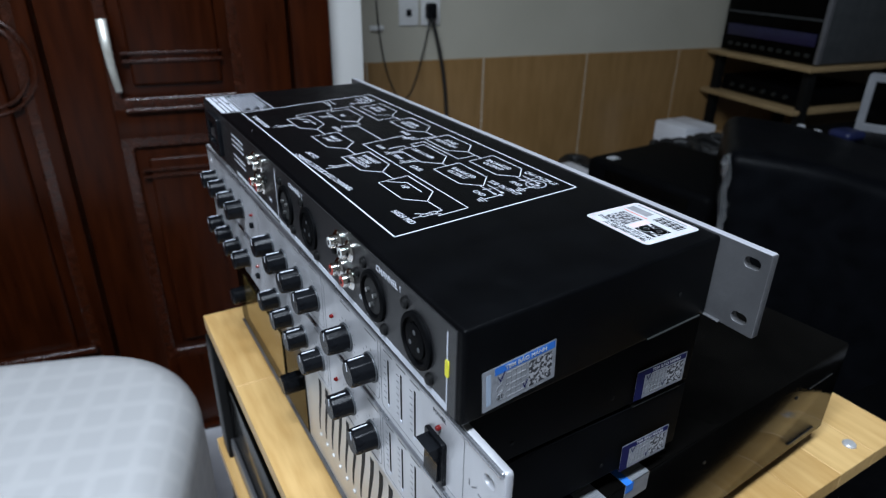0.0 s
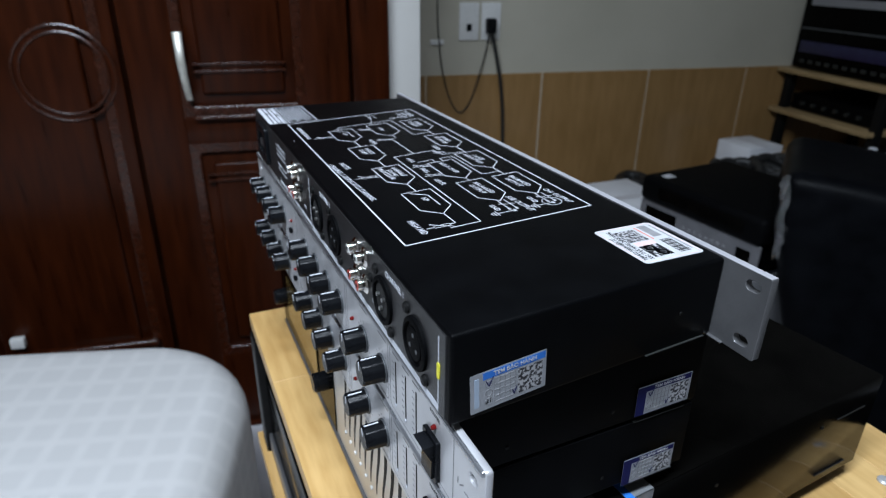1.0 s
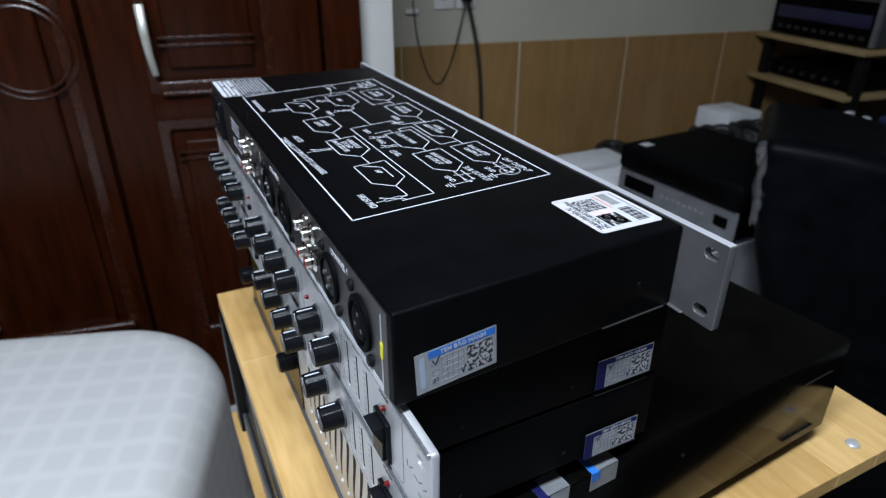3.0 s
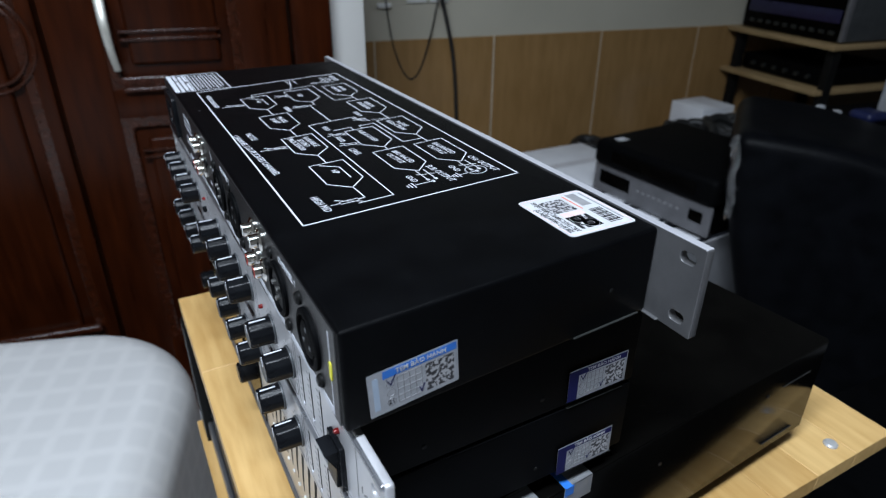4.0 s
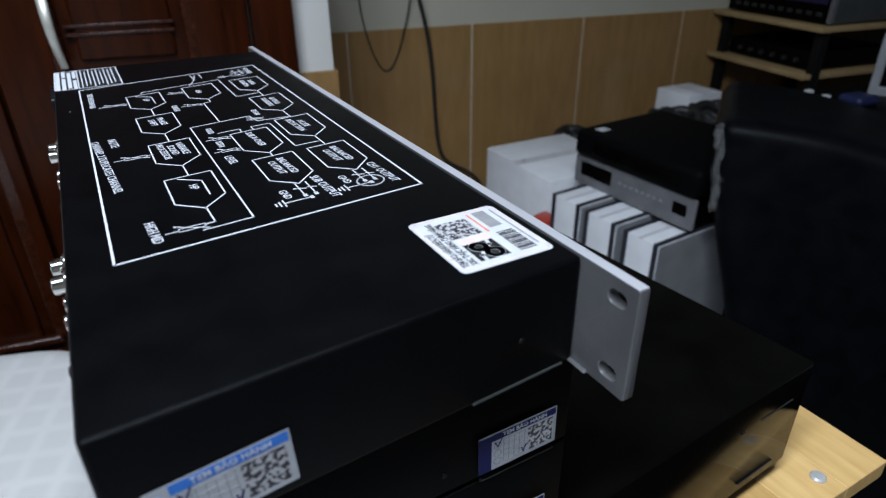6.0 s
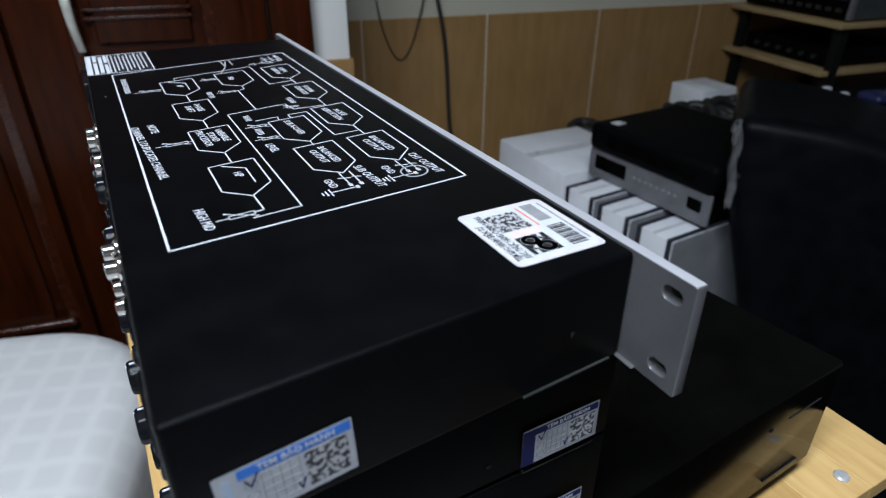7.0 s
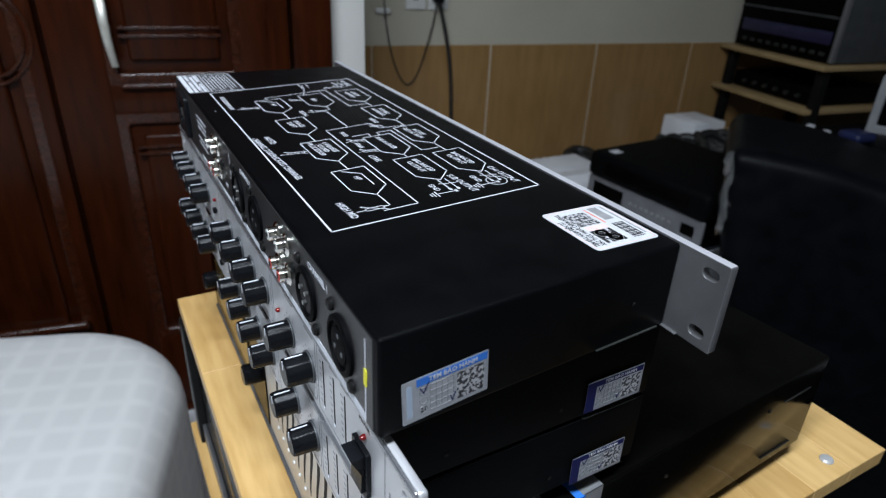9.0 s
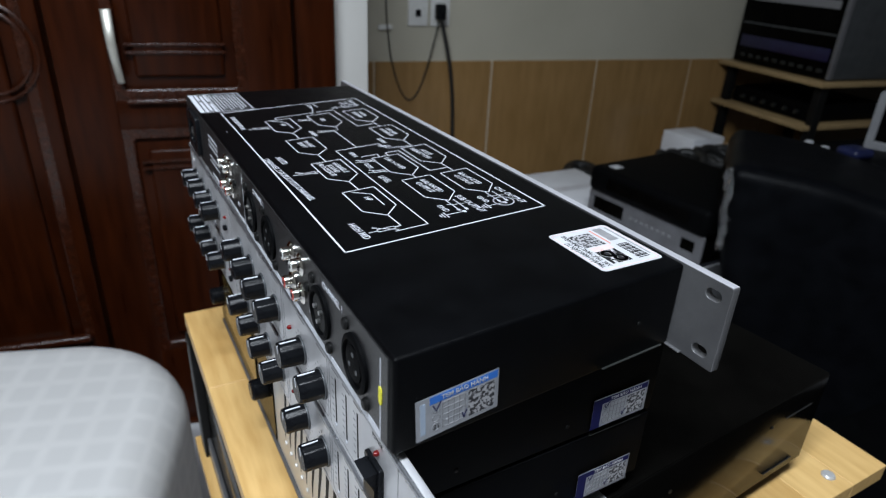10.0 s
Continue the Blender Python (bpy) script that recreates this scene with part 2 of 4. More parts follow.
def lean(bm, slope):
    """Lets the near side of a case run back by slope towards +x."""
    mid = sum(v.co.y for v in bm.verts) / len(bm.verts)
    for v in bm.verts:
        if v.co.y < mid:
            v.co.y += slope * v.co.x
    return bm


def add(bm, other):
    me = bpy.data.meshes.new("tmp")
    other.to_mesh(me)
    other.free()
    bm.from_mesh(me)
    bpy.data.meshes.remove(me)
    return bm


def rod(r, h, seg=24, r2=None, bevel=0.0, turn=Matrix.Identity(4)):
    """A cylinder along local z from 0 to h, then turned."""
    b = bmesh.new()
    bmesh.ops.create_cone(b, cap_ends=True, segments=seg, radius1=r, radius2=r if r2 is None else r2, depth=h)
    bmesh.ops.translate(b, vec=(0, 0, h / 2), verts=b.verts)
    if bevel:
        caps = [e for e in b.edges if abs(e.verts[0].co.z - e.verts[1].co.z) < 1e-6]
        bmesh.ops.bevel(b, geom=caps, offset=bevel, segments=2, affect="EDGES", profile=0.5)
    bmesh.ops.transform(b, matrix=turn, verts=b.verts)
    return b


def tube_profile(points, seg=24, turn=Matrix.Identity(4)):
    """A body turned about local z from (radius, height) pairs."""
    b = bmesh.new()
    rings = []
    for r, z in points:
        rings.append([b.verts.new((r * math.cos(2 * math.pi * i / seg), r * math.sin(2 * math.pi * i / seg), z)) for i in range(seg)])
    for a, c in zip(rings, rings[1:]):
        for i in range(seg):
            b.faces.new((a[i], a[(i + 1) % seg], c[(i + 1) % seg], c[i]))
    for ring, flip in ((rings[0], True), (rings[-1], False)):
        b.faces.new(ring[::-1] if flip else ring)
    bmesh.ops.transform(b, matrix=turn, verts=b.verts)
    return b


def from_curve(data, name, material):
    ob = bpy.data.objects.new("tmp_curve", data)
    me = bpy.data.meshes.new_from_object(ob)
    bpy.data.objects.remove(ob)
    me.name = name
    me.materials.clear()
    me.materials.append(material)
    return me


def plate(name, loops, thick, material, bevel=0.0):
    """A flat plate with holes in the local xy plane, from -thick to 0 in z: first loop is the outline."""
    cu = bpy.data.curves.new(name, "CURVE")
    cu.dimensions, cu.fill_mode = "2D", "BOTH"
    cu.extrude, cu.bevel_depth, cu.bevel_resolution = thick / 2 - bevel, bevel, 1
    for loop in loops:
        sp = cu.splines.new("POLY")
        sp.points.add(len(loop) - 1)
        for pt, (x, y) in zip(sp.points, loop):
            pt.co = (x, y, 0, 1)
        sp.use_cyclic_u = True
    me = from_curve(cu, name, material)
    me.transform(Matrix.Translation((0, 0, -thick / 2)))
    return me


def rounded(x0, x1, y0, y1, r, n=5):
    pts = []
    for cx, cy, a0 in ((x1 - r, y1 - r, 0), (x0 + r, y1 - r, 90), (x0 + r, y0 + r, 180), (x1 - r, y0 + r, 270)):
        pts += [(cx + r * math.cos(radians(a0 + 90 * i / n)), cy + r * math.sin(radians(a0 + 90 * i / n))) for i in range(n + 1)]
    return pts


def lettering(text, size, material, align="LEFT", name="lettering", squeeze=1.0, bold=0.012):
    cu = bpy.data.curves.new(name, "FONT")
    cu.body, cu.size, cu.align_x, cu.align_y = text, size, align, "CENTER"
    cu.extrude, cu.resolution_u, cu.space_line, cu.offset = 0.00004, 2, 0.95, bold * size
    me = from_curve(cu, name, material)
    me.transform(Matrix.Diagonal((squeeze, 1, 1, 1)))
    return me


def ribbons(lines, width, thick=0.00012, z=0.0, bm=None):
    """Printed strokes: polylines in the local xy plane, with square ends."""
    b = bm or bmesh.new()
    for line in lines:
        for (xa, ya), (xb, yb) in zip(line, line[1:]):
            d = Vector((xb - xa, yb - ya, 0))
            if d.length < 1e-7:
                continue
            d.normalize()
            e, s = d * width / 2, Vector((-d.y, d.x, 0)) * width / 2
            a, c = Vector((xa, ya, z)) - e, Vector((xb, yb, z)) + e
            up = Vector((0, 0, thick))
            low = [b.verts.new(v) for v in (a - s, c - s, c + s, a + s)]
            high = [b.verts.new(v.co + up) for v in low]
            b.faces.new(high)
            for i in range(4):
                b.faces.new((low[i], low[(i + 1) % 4], high[(i + 1) % 4], high[i]))
    return b


def patch(x0, x1, y0, y1, z0, z1, bm=None):
    return block(x0, x1, y0, y1, z0, z1, 0, 2, bm)


def cable(points, r):
    cu = bpy.data.curves.new("cable", "CURVE")
    cu.dimensions, cu.bevel_depth, cu.bevel_resolution, cu.use_fill_caps = "3D", r, 3, True
    sp = cu.splines.new("NURBS")
    sp.points.add(len(points) - 1)
    for pt, co in zip(sp.points, points):
        pt.co = (*co, 1)
    sp.use_endpoint_u, sp.order_u, sp.resolution_u = True, 4, 6
    me = from_curve(cu, "cable", CABLE)
    me.shade_smooth()
    return me


# ---- the room ----
N_WALL = 1.85
single("floor", block(-2.3, 2.6, -2.2, 1.9, FLOOR - 0.1, FLOOR), FLOOR_TILE, ROOM, "white veined marble floor tiles", "floor", kind="structure")
single("ceiling", block(-2.3, 2.6, -2.2, 1.97, CEIL, CEIL + 0.1), CEIL_PAINT, ROOM, "plain painted ceiling over the room", "ceiling", kind="structure")
wall_n = single("wall_north", block(0.29, 2.6, N_WALL, N_WALL + 0.12, FLOOR, CEIL), WALL_PAINT, ROOM, "cream painted wall above tan tiles", "wall", kind="structure")
# three unseen walls close the room, kept dark to deepen the blacks
single("wall_east", block(2.35, 2.47, -2.2, N_WALL, FLOOR, CEIL), LOW_BOUNCE, ROOM, "unseen side wall, darkened to hold back bounced light", "wall", kind="structure")
single("wall_south", block(-2.3, 2.35, -2.2, -2.08, FLOOR, CEIL), LOW_BOUNCE, ROOM, "unseen wall, darkened to hold back bounced light", "wall", kind="structure")
single("wall_west", block(-2.3, -2.18, -2.08, 1.42, FLOOR, CEIL), LOW_BOUNCE, ROOM, "unseen wall, darkened to hold back bounced light", "wall", kind="structure")
single("wall_behind_door", block(-2.18, 0.21, 1.42, 1.52, FLOOR, CEIL), PIER_PAINT, ROOM, "white painted wall round the wooden doors", "wall", kind="structure")
pier = single("wall_pier", block(0.212, 0.292, 1.33, N_WALL, FLOOR, CEIL, 0.004), PIER_PAINT, ROOM, "white painted wall end beside the door", "wall", kind="structure")
WAINSCOT = -0.207

# ---- the doors ----
door = thing("door_1", ROOM @ pose(0, 1.30, FLOOR), "closed dark mahogany double door with carved panels", "door", kind="structure")
Z = -FLOOR


def moulded_panel(parent, u0, u1, z0, z1):
    """A raised field inside a stepped moulding."""
    part("panel", block(u0, u1, 0.012, 0.03, z0, z1, 0.002), MAHOGANY, parent)
    part("moulding", plate("moulding", [rounded(u0 - 0.004, u1 + 0.004, z0 - 0.004, z1 + 0.004, 0.004), rounded(u0 + 0.018, u1 - 0.018, z0 + 0.018, z1 - 0.018, 0.01)], 0.018, POLISHED, 0.004), POLISHED, parent, m=at(0, 0.002, 0, FACE_NEAR))
    part("raised_field", block(u0 + 0.045, u1 - 0.045, 0.0, 0.02, z0 + 0.045, z1 - 0.045, 0.008, 3), MAHOGANY, parent)


def leaf(u0, u1, label, s_right=0.105):
    ob = part("leaf", block(u0, u1, 0.022, 0.05, 0.01, 2.25), MAHOGANY, door, label)
    s = 0.105
    part("stile", block(u0 + 0.002, u0 + s, 0, 0.03, 0.01, 2.25, 0.004), MAHOGANY, ob)
    part("stile", block(u1 - s_right, u1 - 0.002, 0, 0.03, 0.01, 2.25, 0.004), MAHOGANY, ob)
    return ob, u0 + s, u1 - s_right


right, a, b = leaf(-0.362, 0.118, "")
for z0, z1 in ((0.01, 0.24), (Z - 0.258, Z - 0.192), (1.95, 2.25)):
    part("rail", block(a - 0.002, b + 0.002, 0.001, 0.03, z0, z1, 0.004), MAHOGANY, right)
moulded_panel(right, a, b, 0.24, Z - 0.258)
moulded_panel(right, a, b, Z - 0.192, 1.95)
for z in (-0.079, -0.095, -0.330, -0.345):
    part("carved_line", block(a + 0.03, b - 0.04, -0.006, 0.012, Z + z - 0.0035, Z + z + 0.0035, 0.003), POLISHED, right)
left, a, b = leaf(-0.90, -0.367, "", 0.03)
for z0, z1 in ((0.01, Z - 0.80), (1.95, 2.25)):
    part("rail", block(a - 0.002, b + 0.002, 0.001, 0.03, z0, z1, 0.004), MAHOGANY, left)
moulded_panel(left, a, b, Z - 0.80, 1.95)
for r in (0.098, 0.084):
    ring = bmesh.new()
    n, k = 48, 8
    vs = [[ring.verts.new(((r + 0.004 * math.cos(q)) * math.cos(p), -0.004 * math.sin(q), (r + 0.004 * math.cos(q)) * math.sin(p))) for q in [2 * math.pi * j / k for j in range(k)]] for p in [2 * math.pi * i / n for i in range(n)]]
    for i in range(n):
        for j in range(k):
            ring.faces.new((vs[i][j], vs[(i + 1) % n][j], vs[(i + 1) % n][(j + 1) % k], vs[i][(j + 1) % k]))
    part("carved_ring", ring, POLISHED, left, m=at(-0.478, 0.0, Z - 0.093))
part("ledge", block(-0.86, -0.400, -0.020, 0.004, Z - 0.768, Z - 0.748, 0.007, 3), POLISHED, left, "polished moulded ledge")
part("ledge", block(-0.236, -0.005, -0.014, 0.004, Z - 0.200, Z - 0.190, 0.004, 3), POLISHED, right, "polished moulded ledge")
part("leaf", block(-1.42, -0.905, 0.0, 0.05, 0.01, 2.25, 0.004), MAHOGANY, door)
part("jamb", block(0.122, 0.209, -0.012, 0.06, 0, 2.3, 0.006), MAHOGANY, door)
part("lintel", block(-1.5, 0.209, -0.012, 0.06, 2.3, 2.42, 0.006), MAHOGANY, door)
part("threshold", block(-1.42, 0.122, -0.012, 0.06, 0.0, 0.012, 0.003), MAHOGANY, door)
part("catch", block(-0.725, -0.695, -0.02, 0.0, Z - 0.728, Z - 0.703, 0.002), WHITE_PLASTIC, door, "small white plastic catch")
grip = bmesh.new()
n, k = 18, 10
prev = None
for i in range(n + 1):
    f = i / n
    c = Vector((0.007 * f, -0.012 - 0.022 * math.sin(math.pi * f), 0.143 * (1 - f)))
    w = 0.010 - 0.003 * f
    loop = [grip.verts.new(c + Vector((w * math.cos(2 * math.pi * j / k), 0.005 * math.sin(2 * math.pi * j / k), 0))) for j in range(k)]
    if prev:
        for j in range(k):
            grip.faces.new((prev[j], prev[(j + 1) % k], loop[(j + 1) % k], loop[j]))
    else:
        grip.faces.new(loop)
    prev = loop
grip.faces.new(prev[::-1])
bmesh.ops.recalc_face_normals(grip, faces=grip.faces[:])
part("door_handle", grip, SATIN, door, "curved satin nickel pull handle", at(-0.246, 0, Z - 0.154))

# ---- sockets and cables on the wall ----
for u0, holes in ((0.536, 1), (0.610, 0)):
    plate_ob = thing("wall_socket", ROOM @ pose(u0, N_WALL, -0.098), "white plastic wall socket plate" + (" with a black plug" if not holes else ""), "socket", "wall sockets")
    part("cover", block(0, 0.066, -0.009, 0, 0, 0.115, 0.003), WHITE_PLASTIC, plate_ob)
    if holes:
        part("button", block(0.024, 0.042, -0.012, -0.008, 0.028, 0.05, 0.002), BLACK_PLASTIC, plate_ob)
    else:
        part("insert", block(0.014, 0.052, -0.011, -0.008, 0.02, 0.095, 0.002), WHITE_PLASTIC, plate_ob)
plug = thing("power_plug", ROOM @ pose(0.637, N_WALL - 0.009, -0.055), "black power plug in the wall socket", "plug")
part("plug_body", block(-0.016, 0.016, -0.036, -0.003, -0.022, 0.026, 0.007, 3), BLACK_PLASTIC, plug)
part("lead", cable([(0, -0.03, -0.02), (0.018, -0.03, -0.08), (0.05, -0.022, -0.2), (0.060, -0.018, -0.37), (0.066, -0.018, -0.50), (0.084, -0.018, -0.60), (0.160, -0.02, -0.63), (0.26, -0.03, -0.70), (0.30, -0.05, -0.99)], 0.0060), CABLE, plug)
single("hanging_cable", cable([(0.455, 1.836, 0.6), (0.457, 1.836, 0.05), (0.465, 1.836, -0.11), (0.487, 1.836, -0.24), (0.53, 1.836, -0.345), (0.575, 1.836, -0.325), (0.61, 1.83, -0.2), (0.634, 1.825, -0.08)], 0.0024), CABLE, ROOM, "thin black cable hanging in a loop on the wall", "cable")
single("cable_clip", block(0.44, 0.485, 1.836, N_WALL, -0.11, -0.095, 0.003), WHITE_PLASTIC, ROOM, "small pale cable clip on the wall", "clip")

# ---- sofa ----
sofa = thing("sofa", pose(0, 0, FLOOR, 0, 0, -18), "rounded pale grey checked fabric sofa end", "sofa")
pad = bmesh.new()
block(-1.25, -0.255, 0.02, 0.90, 0.06, 0.529, 0, 2, pad)
side = [e for e in pad.edges if abs(e.verts[0].co.z - e.verts[1].co.z) > 0.1]
bmesh.ops.bevel(pad, geom=side, offset=0.21, segments=12, affect="EDGES", profile=0.5)
top = [e for e in pad.edges if min(v.co.z for v in e.verts) > 0.52]
bmesh.ops.bevel(pad, geom=top, offset=0.07, segments=8, affect="EDGES", profile=0.5)
part("upholstery", pad, FABRIC, sofa)
for x in (-1.05, -0.45):
    for y in (0.2, 0.72):
        part("foot", rod(0.025, 0.06, 20, 0.03), BLACK_PLASTIC, sofa, m=at(x, y, 0))

# ---- the rack table under the equipment ----
table = thing("rack_table", pose(0, 0, FLOOR), "two-tier table of pale wood boards on black steel legs", "table")
BOARD = -0.25 - FLOOR


def stave_board(z, x0, x1, y0, y1, thick, seed):
    rng = random.Random(seed)
    width = 0.047
    rows = round((x1 - x0) / width)
    width = (x1 - x0) / rows
    for i in range(rows):
        y = y0
        cuts = [y0]
        first = 0.343 if i == 0 else y0 + rng.uniform(0.08, 0.3)
        while first < y1 - 0.06:
            cuts.append(first)
            first += rng.uniform(0.2, 0.36)
        cuts.append(y1)
        for a, b in zip(cuts, cuts[1:]):
            part("stave", block(x0 + i * width + 0.0001, x0 + (i + 1) * width - 0.0001, a + 0.0001, b - 0.0001, z - thick, z, 0.0005, 1), WOOD, table)


# ---- power amplifier on the table ----
AMP_TOP = -0.149
amp = thing("power_amplifier", pose(0.012, 0.004, -0.25), "black amplifier with slotted champagne front on the table", "amplifier")
H = AMP_TOP + 0.25
shell = lean(block(0.004, 0.368, 0.0, 0.438, 0.017, H, 0.0025), 0.066)
for v in shell.verts:
    if v.co.x > 0.2:
        v.co.x -= 0.095 * max(0, v.co.y - 0.03)
part("case", shell, BLACK_GLOSS, amp, "glossy black steel case")


def vent(y):
    """A slot that bends like a drawn-out S, wide at its top and thin below."""
    left_side, right_side = [], []
    for k in range(13):
        f = k / 12
        z = 0.090 - 0.052 * f
        c = -y + 0.0044 * math.cos(math.pi * f)
        w = 0.0021 * (1 - f) ** 0.6 + 0.0005
        left_side.append((c - w, z))
        right_side.append((c + w, z))
    return left_side + right_side[::-1]


face = part("front_panel", plate("front_panel", [rounded(-0.442, 0.004, 0.011, H + 0.001, 0.002, 3), ], 0.005, AMP_SILVER, 0.0006), AMP_SILVER, amp, m=at(-0.001, 0, 0, FACE_LEFT))
for i in range(14):
    y = 0.034 + i * 0.0128
    slot = part("vent", plate("vent", [vent(y)], 0.0006, DARK_HOLE), DARK_HOLE, amp, "curved dark vent", at(-0.0012, 0, 0, FACE_LEFT))
    part("stud", rod(0.0016, 0.0012, 12, bevel=0.0004, turn=FACE_LEFT), WHITE_PLASTIC, amp, m=at(-0.001, y + 0.0026, 0.034))
part("dark_fascia", block(-0.0022, -0.0012, 0.232, 0.440, 0.013, H - 0.006, 0.0004, 1), BLACK_GLOSS, amp, "glossy black fascia")
part("display", block(-0.0034, -0.0024, 0.284, 0.406, 0.031, 0.079, 0.0003, 1), GOLD_GLASS, amp, "smoked golden display window")
for y in (0.255, 0.42):
    part("knob", tube_profile([(0.0085, 0), (0.0085, 0.012), (0.0072, 0.0135)], 24, FACE_LEFT), BLACK_PLASTIC, amp, m=at(-0.001, y, 0.050))
part("base_trim", block(-0.0035, 0.003, 0.0, 0.44, 0.0075, 0.0105, 0.001), ALU, amp, "bright metal edge strip")
for x in (0.03, 0.31):
    for y in (0.07, 0.40):
        part("foot", rod(0.012, 0.0175, 20, 0.010), BLACK_PLASTIC, amp, m=at(x, y, 0))
for x, z in ((0.19, 0.075), (0.30, 0.078)):
    part("screw", rod(0.0016, 0.0006, 14, bevel=0.0003, turn=FACE_NEAR), BLACK_STEEL, amp, m=at(x, 0.066 * x, z))
for x0, x1, z in ((0.318, 0.352, 0.078), (0.312, 0.350, 0.026)):
    part("side_slot", lean(block(x0, x1, -0.0004, 0.06, z, z + 0.0009, 0.0001, 1), 0.066), DARK_HOLE, amp, "short dark side slot")

# ---- the two silver processors ----


def flute_knob(r, h, n=12):
    b = bmesh.new()
    rings = []
    for rr, z, fl in ((r * 1.02, 0, 0), (r, 0.001, 1), (r * 0.97, h * 0.86, 1), (r * 0.93, h * 0.95, 0.6), (r * 0.84, h, 0)):
        ring = []
        for i in range(n * 4):
            a = 2 * math.pi * i / (n * 4)
            cut = 0.045 * r * fl if i % 4 == 0 else 0.0
            ring.append(b.verts.new(((rr - cut) * math.cos(a), (rr - cut) * math.sin(a), z)))
        rings.append(ring)
    m = n * 4
    for p, q in zip(rings, rings[1:]):
        for i in range(m):
            b.faces.new((p[i], p[(i + 1) % m], q[(i + 1) % m], q[i]))
    b.faces.new(rings[-1])
    b.faces.new(rings[0][::-1])
    bmesh.ops.transform(b, matrix=FACE_LEFT, verts=b.verts)
    return b


KNOB_S = (0.118, 0.150, 0.199, 0.229, 0.259, 0.289, 0.368, 0.397, 0.427, 0.456)
PANEL_H = 0.0442
YAW = 0.5


def processor(m, label, tilt_seed):
    """A one-unit device: silver slotted front with knobs, black case behind. Local y runs along the panel from its near tip."""
    rng = random.Random(tilt_seed)
    t = thing("sound_processor", m, label, "processor", "silver processors")
    holes = [rounded(-0.0165, -0.0085, 0.0295, 0.0355, 0.0029, 4), rounded(-0.0165, -0.0085, 0.0085, 0.0145, 0.0029, 4),
             rounded(-0.4740, -0.4660, 0.0295, 0.0355, 0.0029, 4), rounded(-0.4740, -0.4660, 0.0085, 0.0145, 0.0029, 4)]
    panel = part("front_panel", plate("front_panel", [rounded(-0.4826, -0.003, 0, PANEL_H, 0.0012, 3), *holes], 0.0034, PANEL_SILVER, 0.0005), PANEL_SILVER, t, m=at(0, 0, 0, FACE_LEFT))
    part("edge_bead", block(-0.0014, 0.0030, 0.0036, 0.482, PANEL_H - 0.0030, PANEL_H + 0.0002, 0.0013, 4), BEAD, t, "rounded steel-grey upper edge")
    part("case", block(0.0036, 0.157, 0.043, 0.446, 0.0008, PANEL_H - 0.0008, 0.0012), BLACK_SATIN, t, "black steel case")
    for s in (0.071, 0.0845, 0.098):
        slot = part("meter_slot", plate("meter_slot", [rounded(-s - 0.0008, -s + 0.0008, 0.0085, 0.0350, 0.0007, 3)], 0.0004, DARK_HOLE), DARK_HOLE, t, "narrow dark meter slot", at(-0.00008, 0, 0, FACE_LEFT))
        part("slot_end", rod(0.0010, 0.0004, 12, turn=FACE_LEFT), INK, slot, m=FACE_LEFT.inverted() @ at(-0.0001, s, 0.0078))
    # printed outlines, scales and marks
    marks = bmesh.new()
    for s0, s1 in ((0.030, 0.106), (0.109, 0.182), (0.186, 0.318), (0.322, 0.474)):
        r = rounded(-s1, -s0, 0.003, PANEL_H - 0.003, 0.003, 4)
        ribbons([r + [r[0]]], 0.0003, bm=marks)
    for s in (0.071, 0.0845, 0.098):
        for i in range(7):
            z = 0.010 + i * 0.0038
            ribbons([[(-s - 0.0045, z), (-s - 0.0025, z)]], 0.0005, bm=marks)
        ribbons([[(-s - 0.004, 0.0385), (-s + 0.004, 0.0385)]], 0.0009, bm=marks)
    for s in KNOB_S:
        for i in range(11):
            a = radians(-50 + 28 * i)
            ribbons([[(-s + 0.0102 * math.cos(a), 0.0185 + 0.0102 * math.sin(a)), (-s + 0.0112 * math.cos(a), 0.0185 + 0.0112 * math.sin(a))]], 0.0004, bm=marks)
        ribbons([[(-s - 0.006, 0.0385), (-s + 0.006, 0.0385)]], 0.0009, bm=marks)
    part("scale_print", marks, GREY_PRINT, t, m=at(-0.00005, 0, 0, FACE_LEFT))
    part("maker_mark", ribbons([[(-0.0255, 0.020), (-0.0255, 0.0225)], [(-0.0235, 0.020), (-0.0205, 0.0225)], [(-0.019, 0.020), (-0.016, 0.020)], [(-0.0145, 0.020), (-0.0115, 0.0225)], [(-0.010, 0.020), (-0.007, 0.0225)]], 0.0007), GREY_PRINT, t, m=at(-0.00005, 0, 0, FACE_LEFT))
    for s in KNOB_S:
        k = part("knob", flute_knob(0.0076, 0.0122), BLACK_PLASTIC, t, m=at(-0.0012, s, 0.0185) @ Matrix.Rotation(radians(rng.uniform(-20, 20)), 4, "X"))
        part("skirt", rod(0.0085, 0.0012, 32, bevel=0.0004, turn=FACE_LEFT), CASE_GREY, k, m=at(0.0012, 0, 0))
        line = bmesh.new()
        block(-0.0108, -0.002, -0.00045, 0.00045, 0.0070, 0.00772, 0.0002, 1, line)
        block(-0.0124, -0.0116, -0.00045, 0.00045, 0.0015, 0.0066, 0.0002, 1, line)
        part("pointer", line, INK, k, "white pointer line")
    for s, z in ((0.170, 0.0215), (0.336, 0.0245), (0.049, 0.0312)):
        part("indicator_lamp", tube_profile([(0.0013, 0), (0.0013, 0.0012), (0.0009, 0.0020), (0.0003, 0.0023)], 14, FACE_LEFT), LED_RED, t, "red indicator lamp", at(0, s, z))
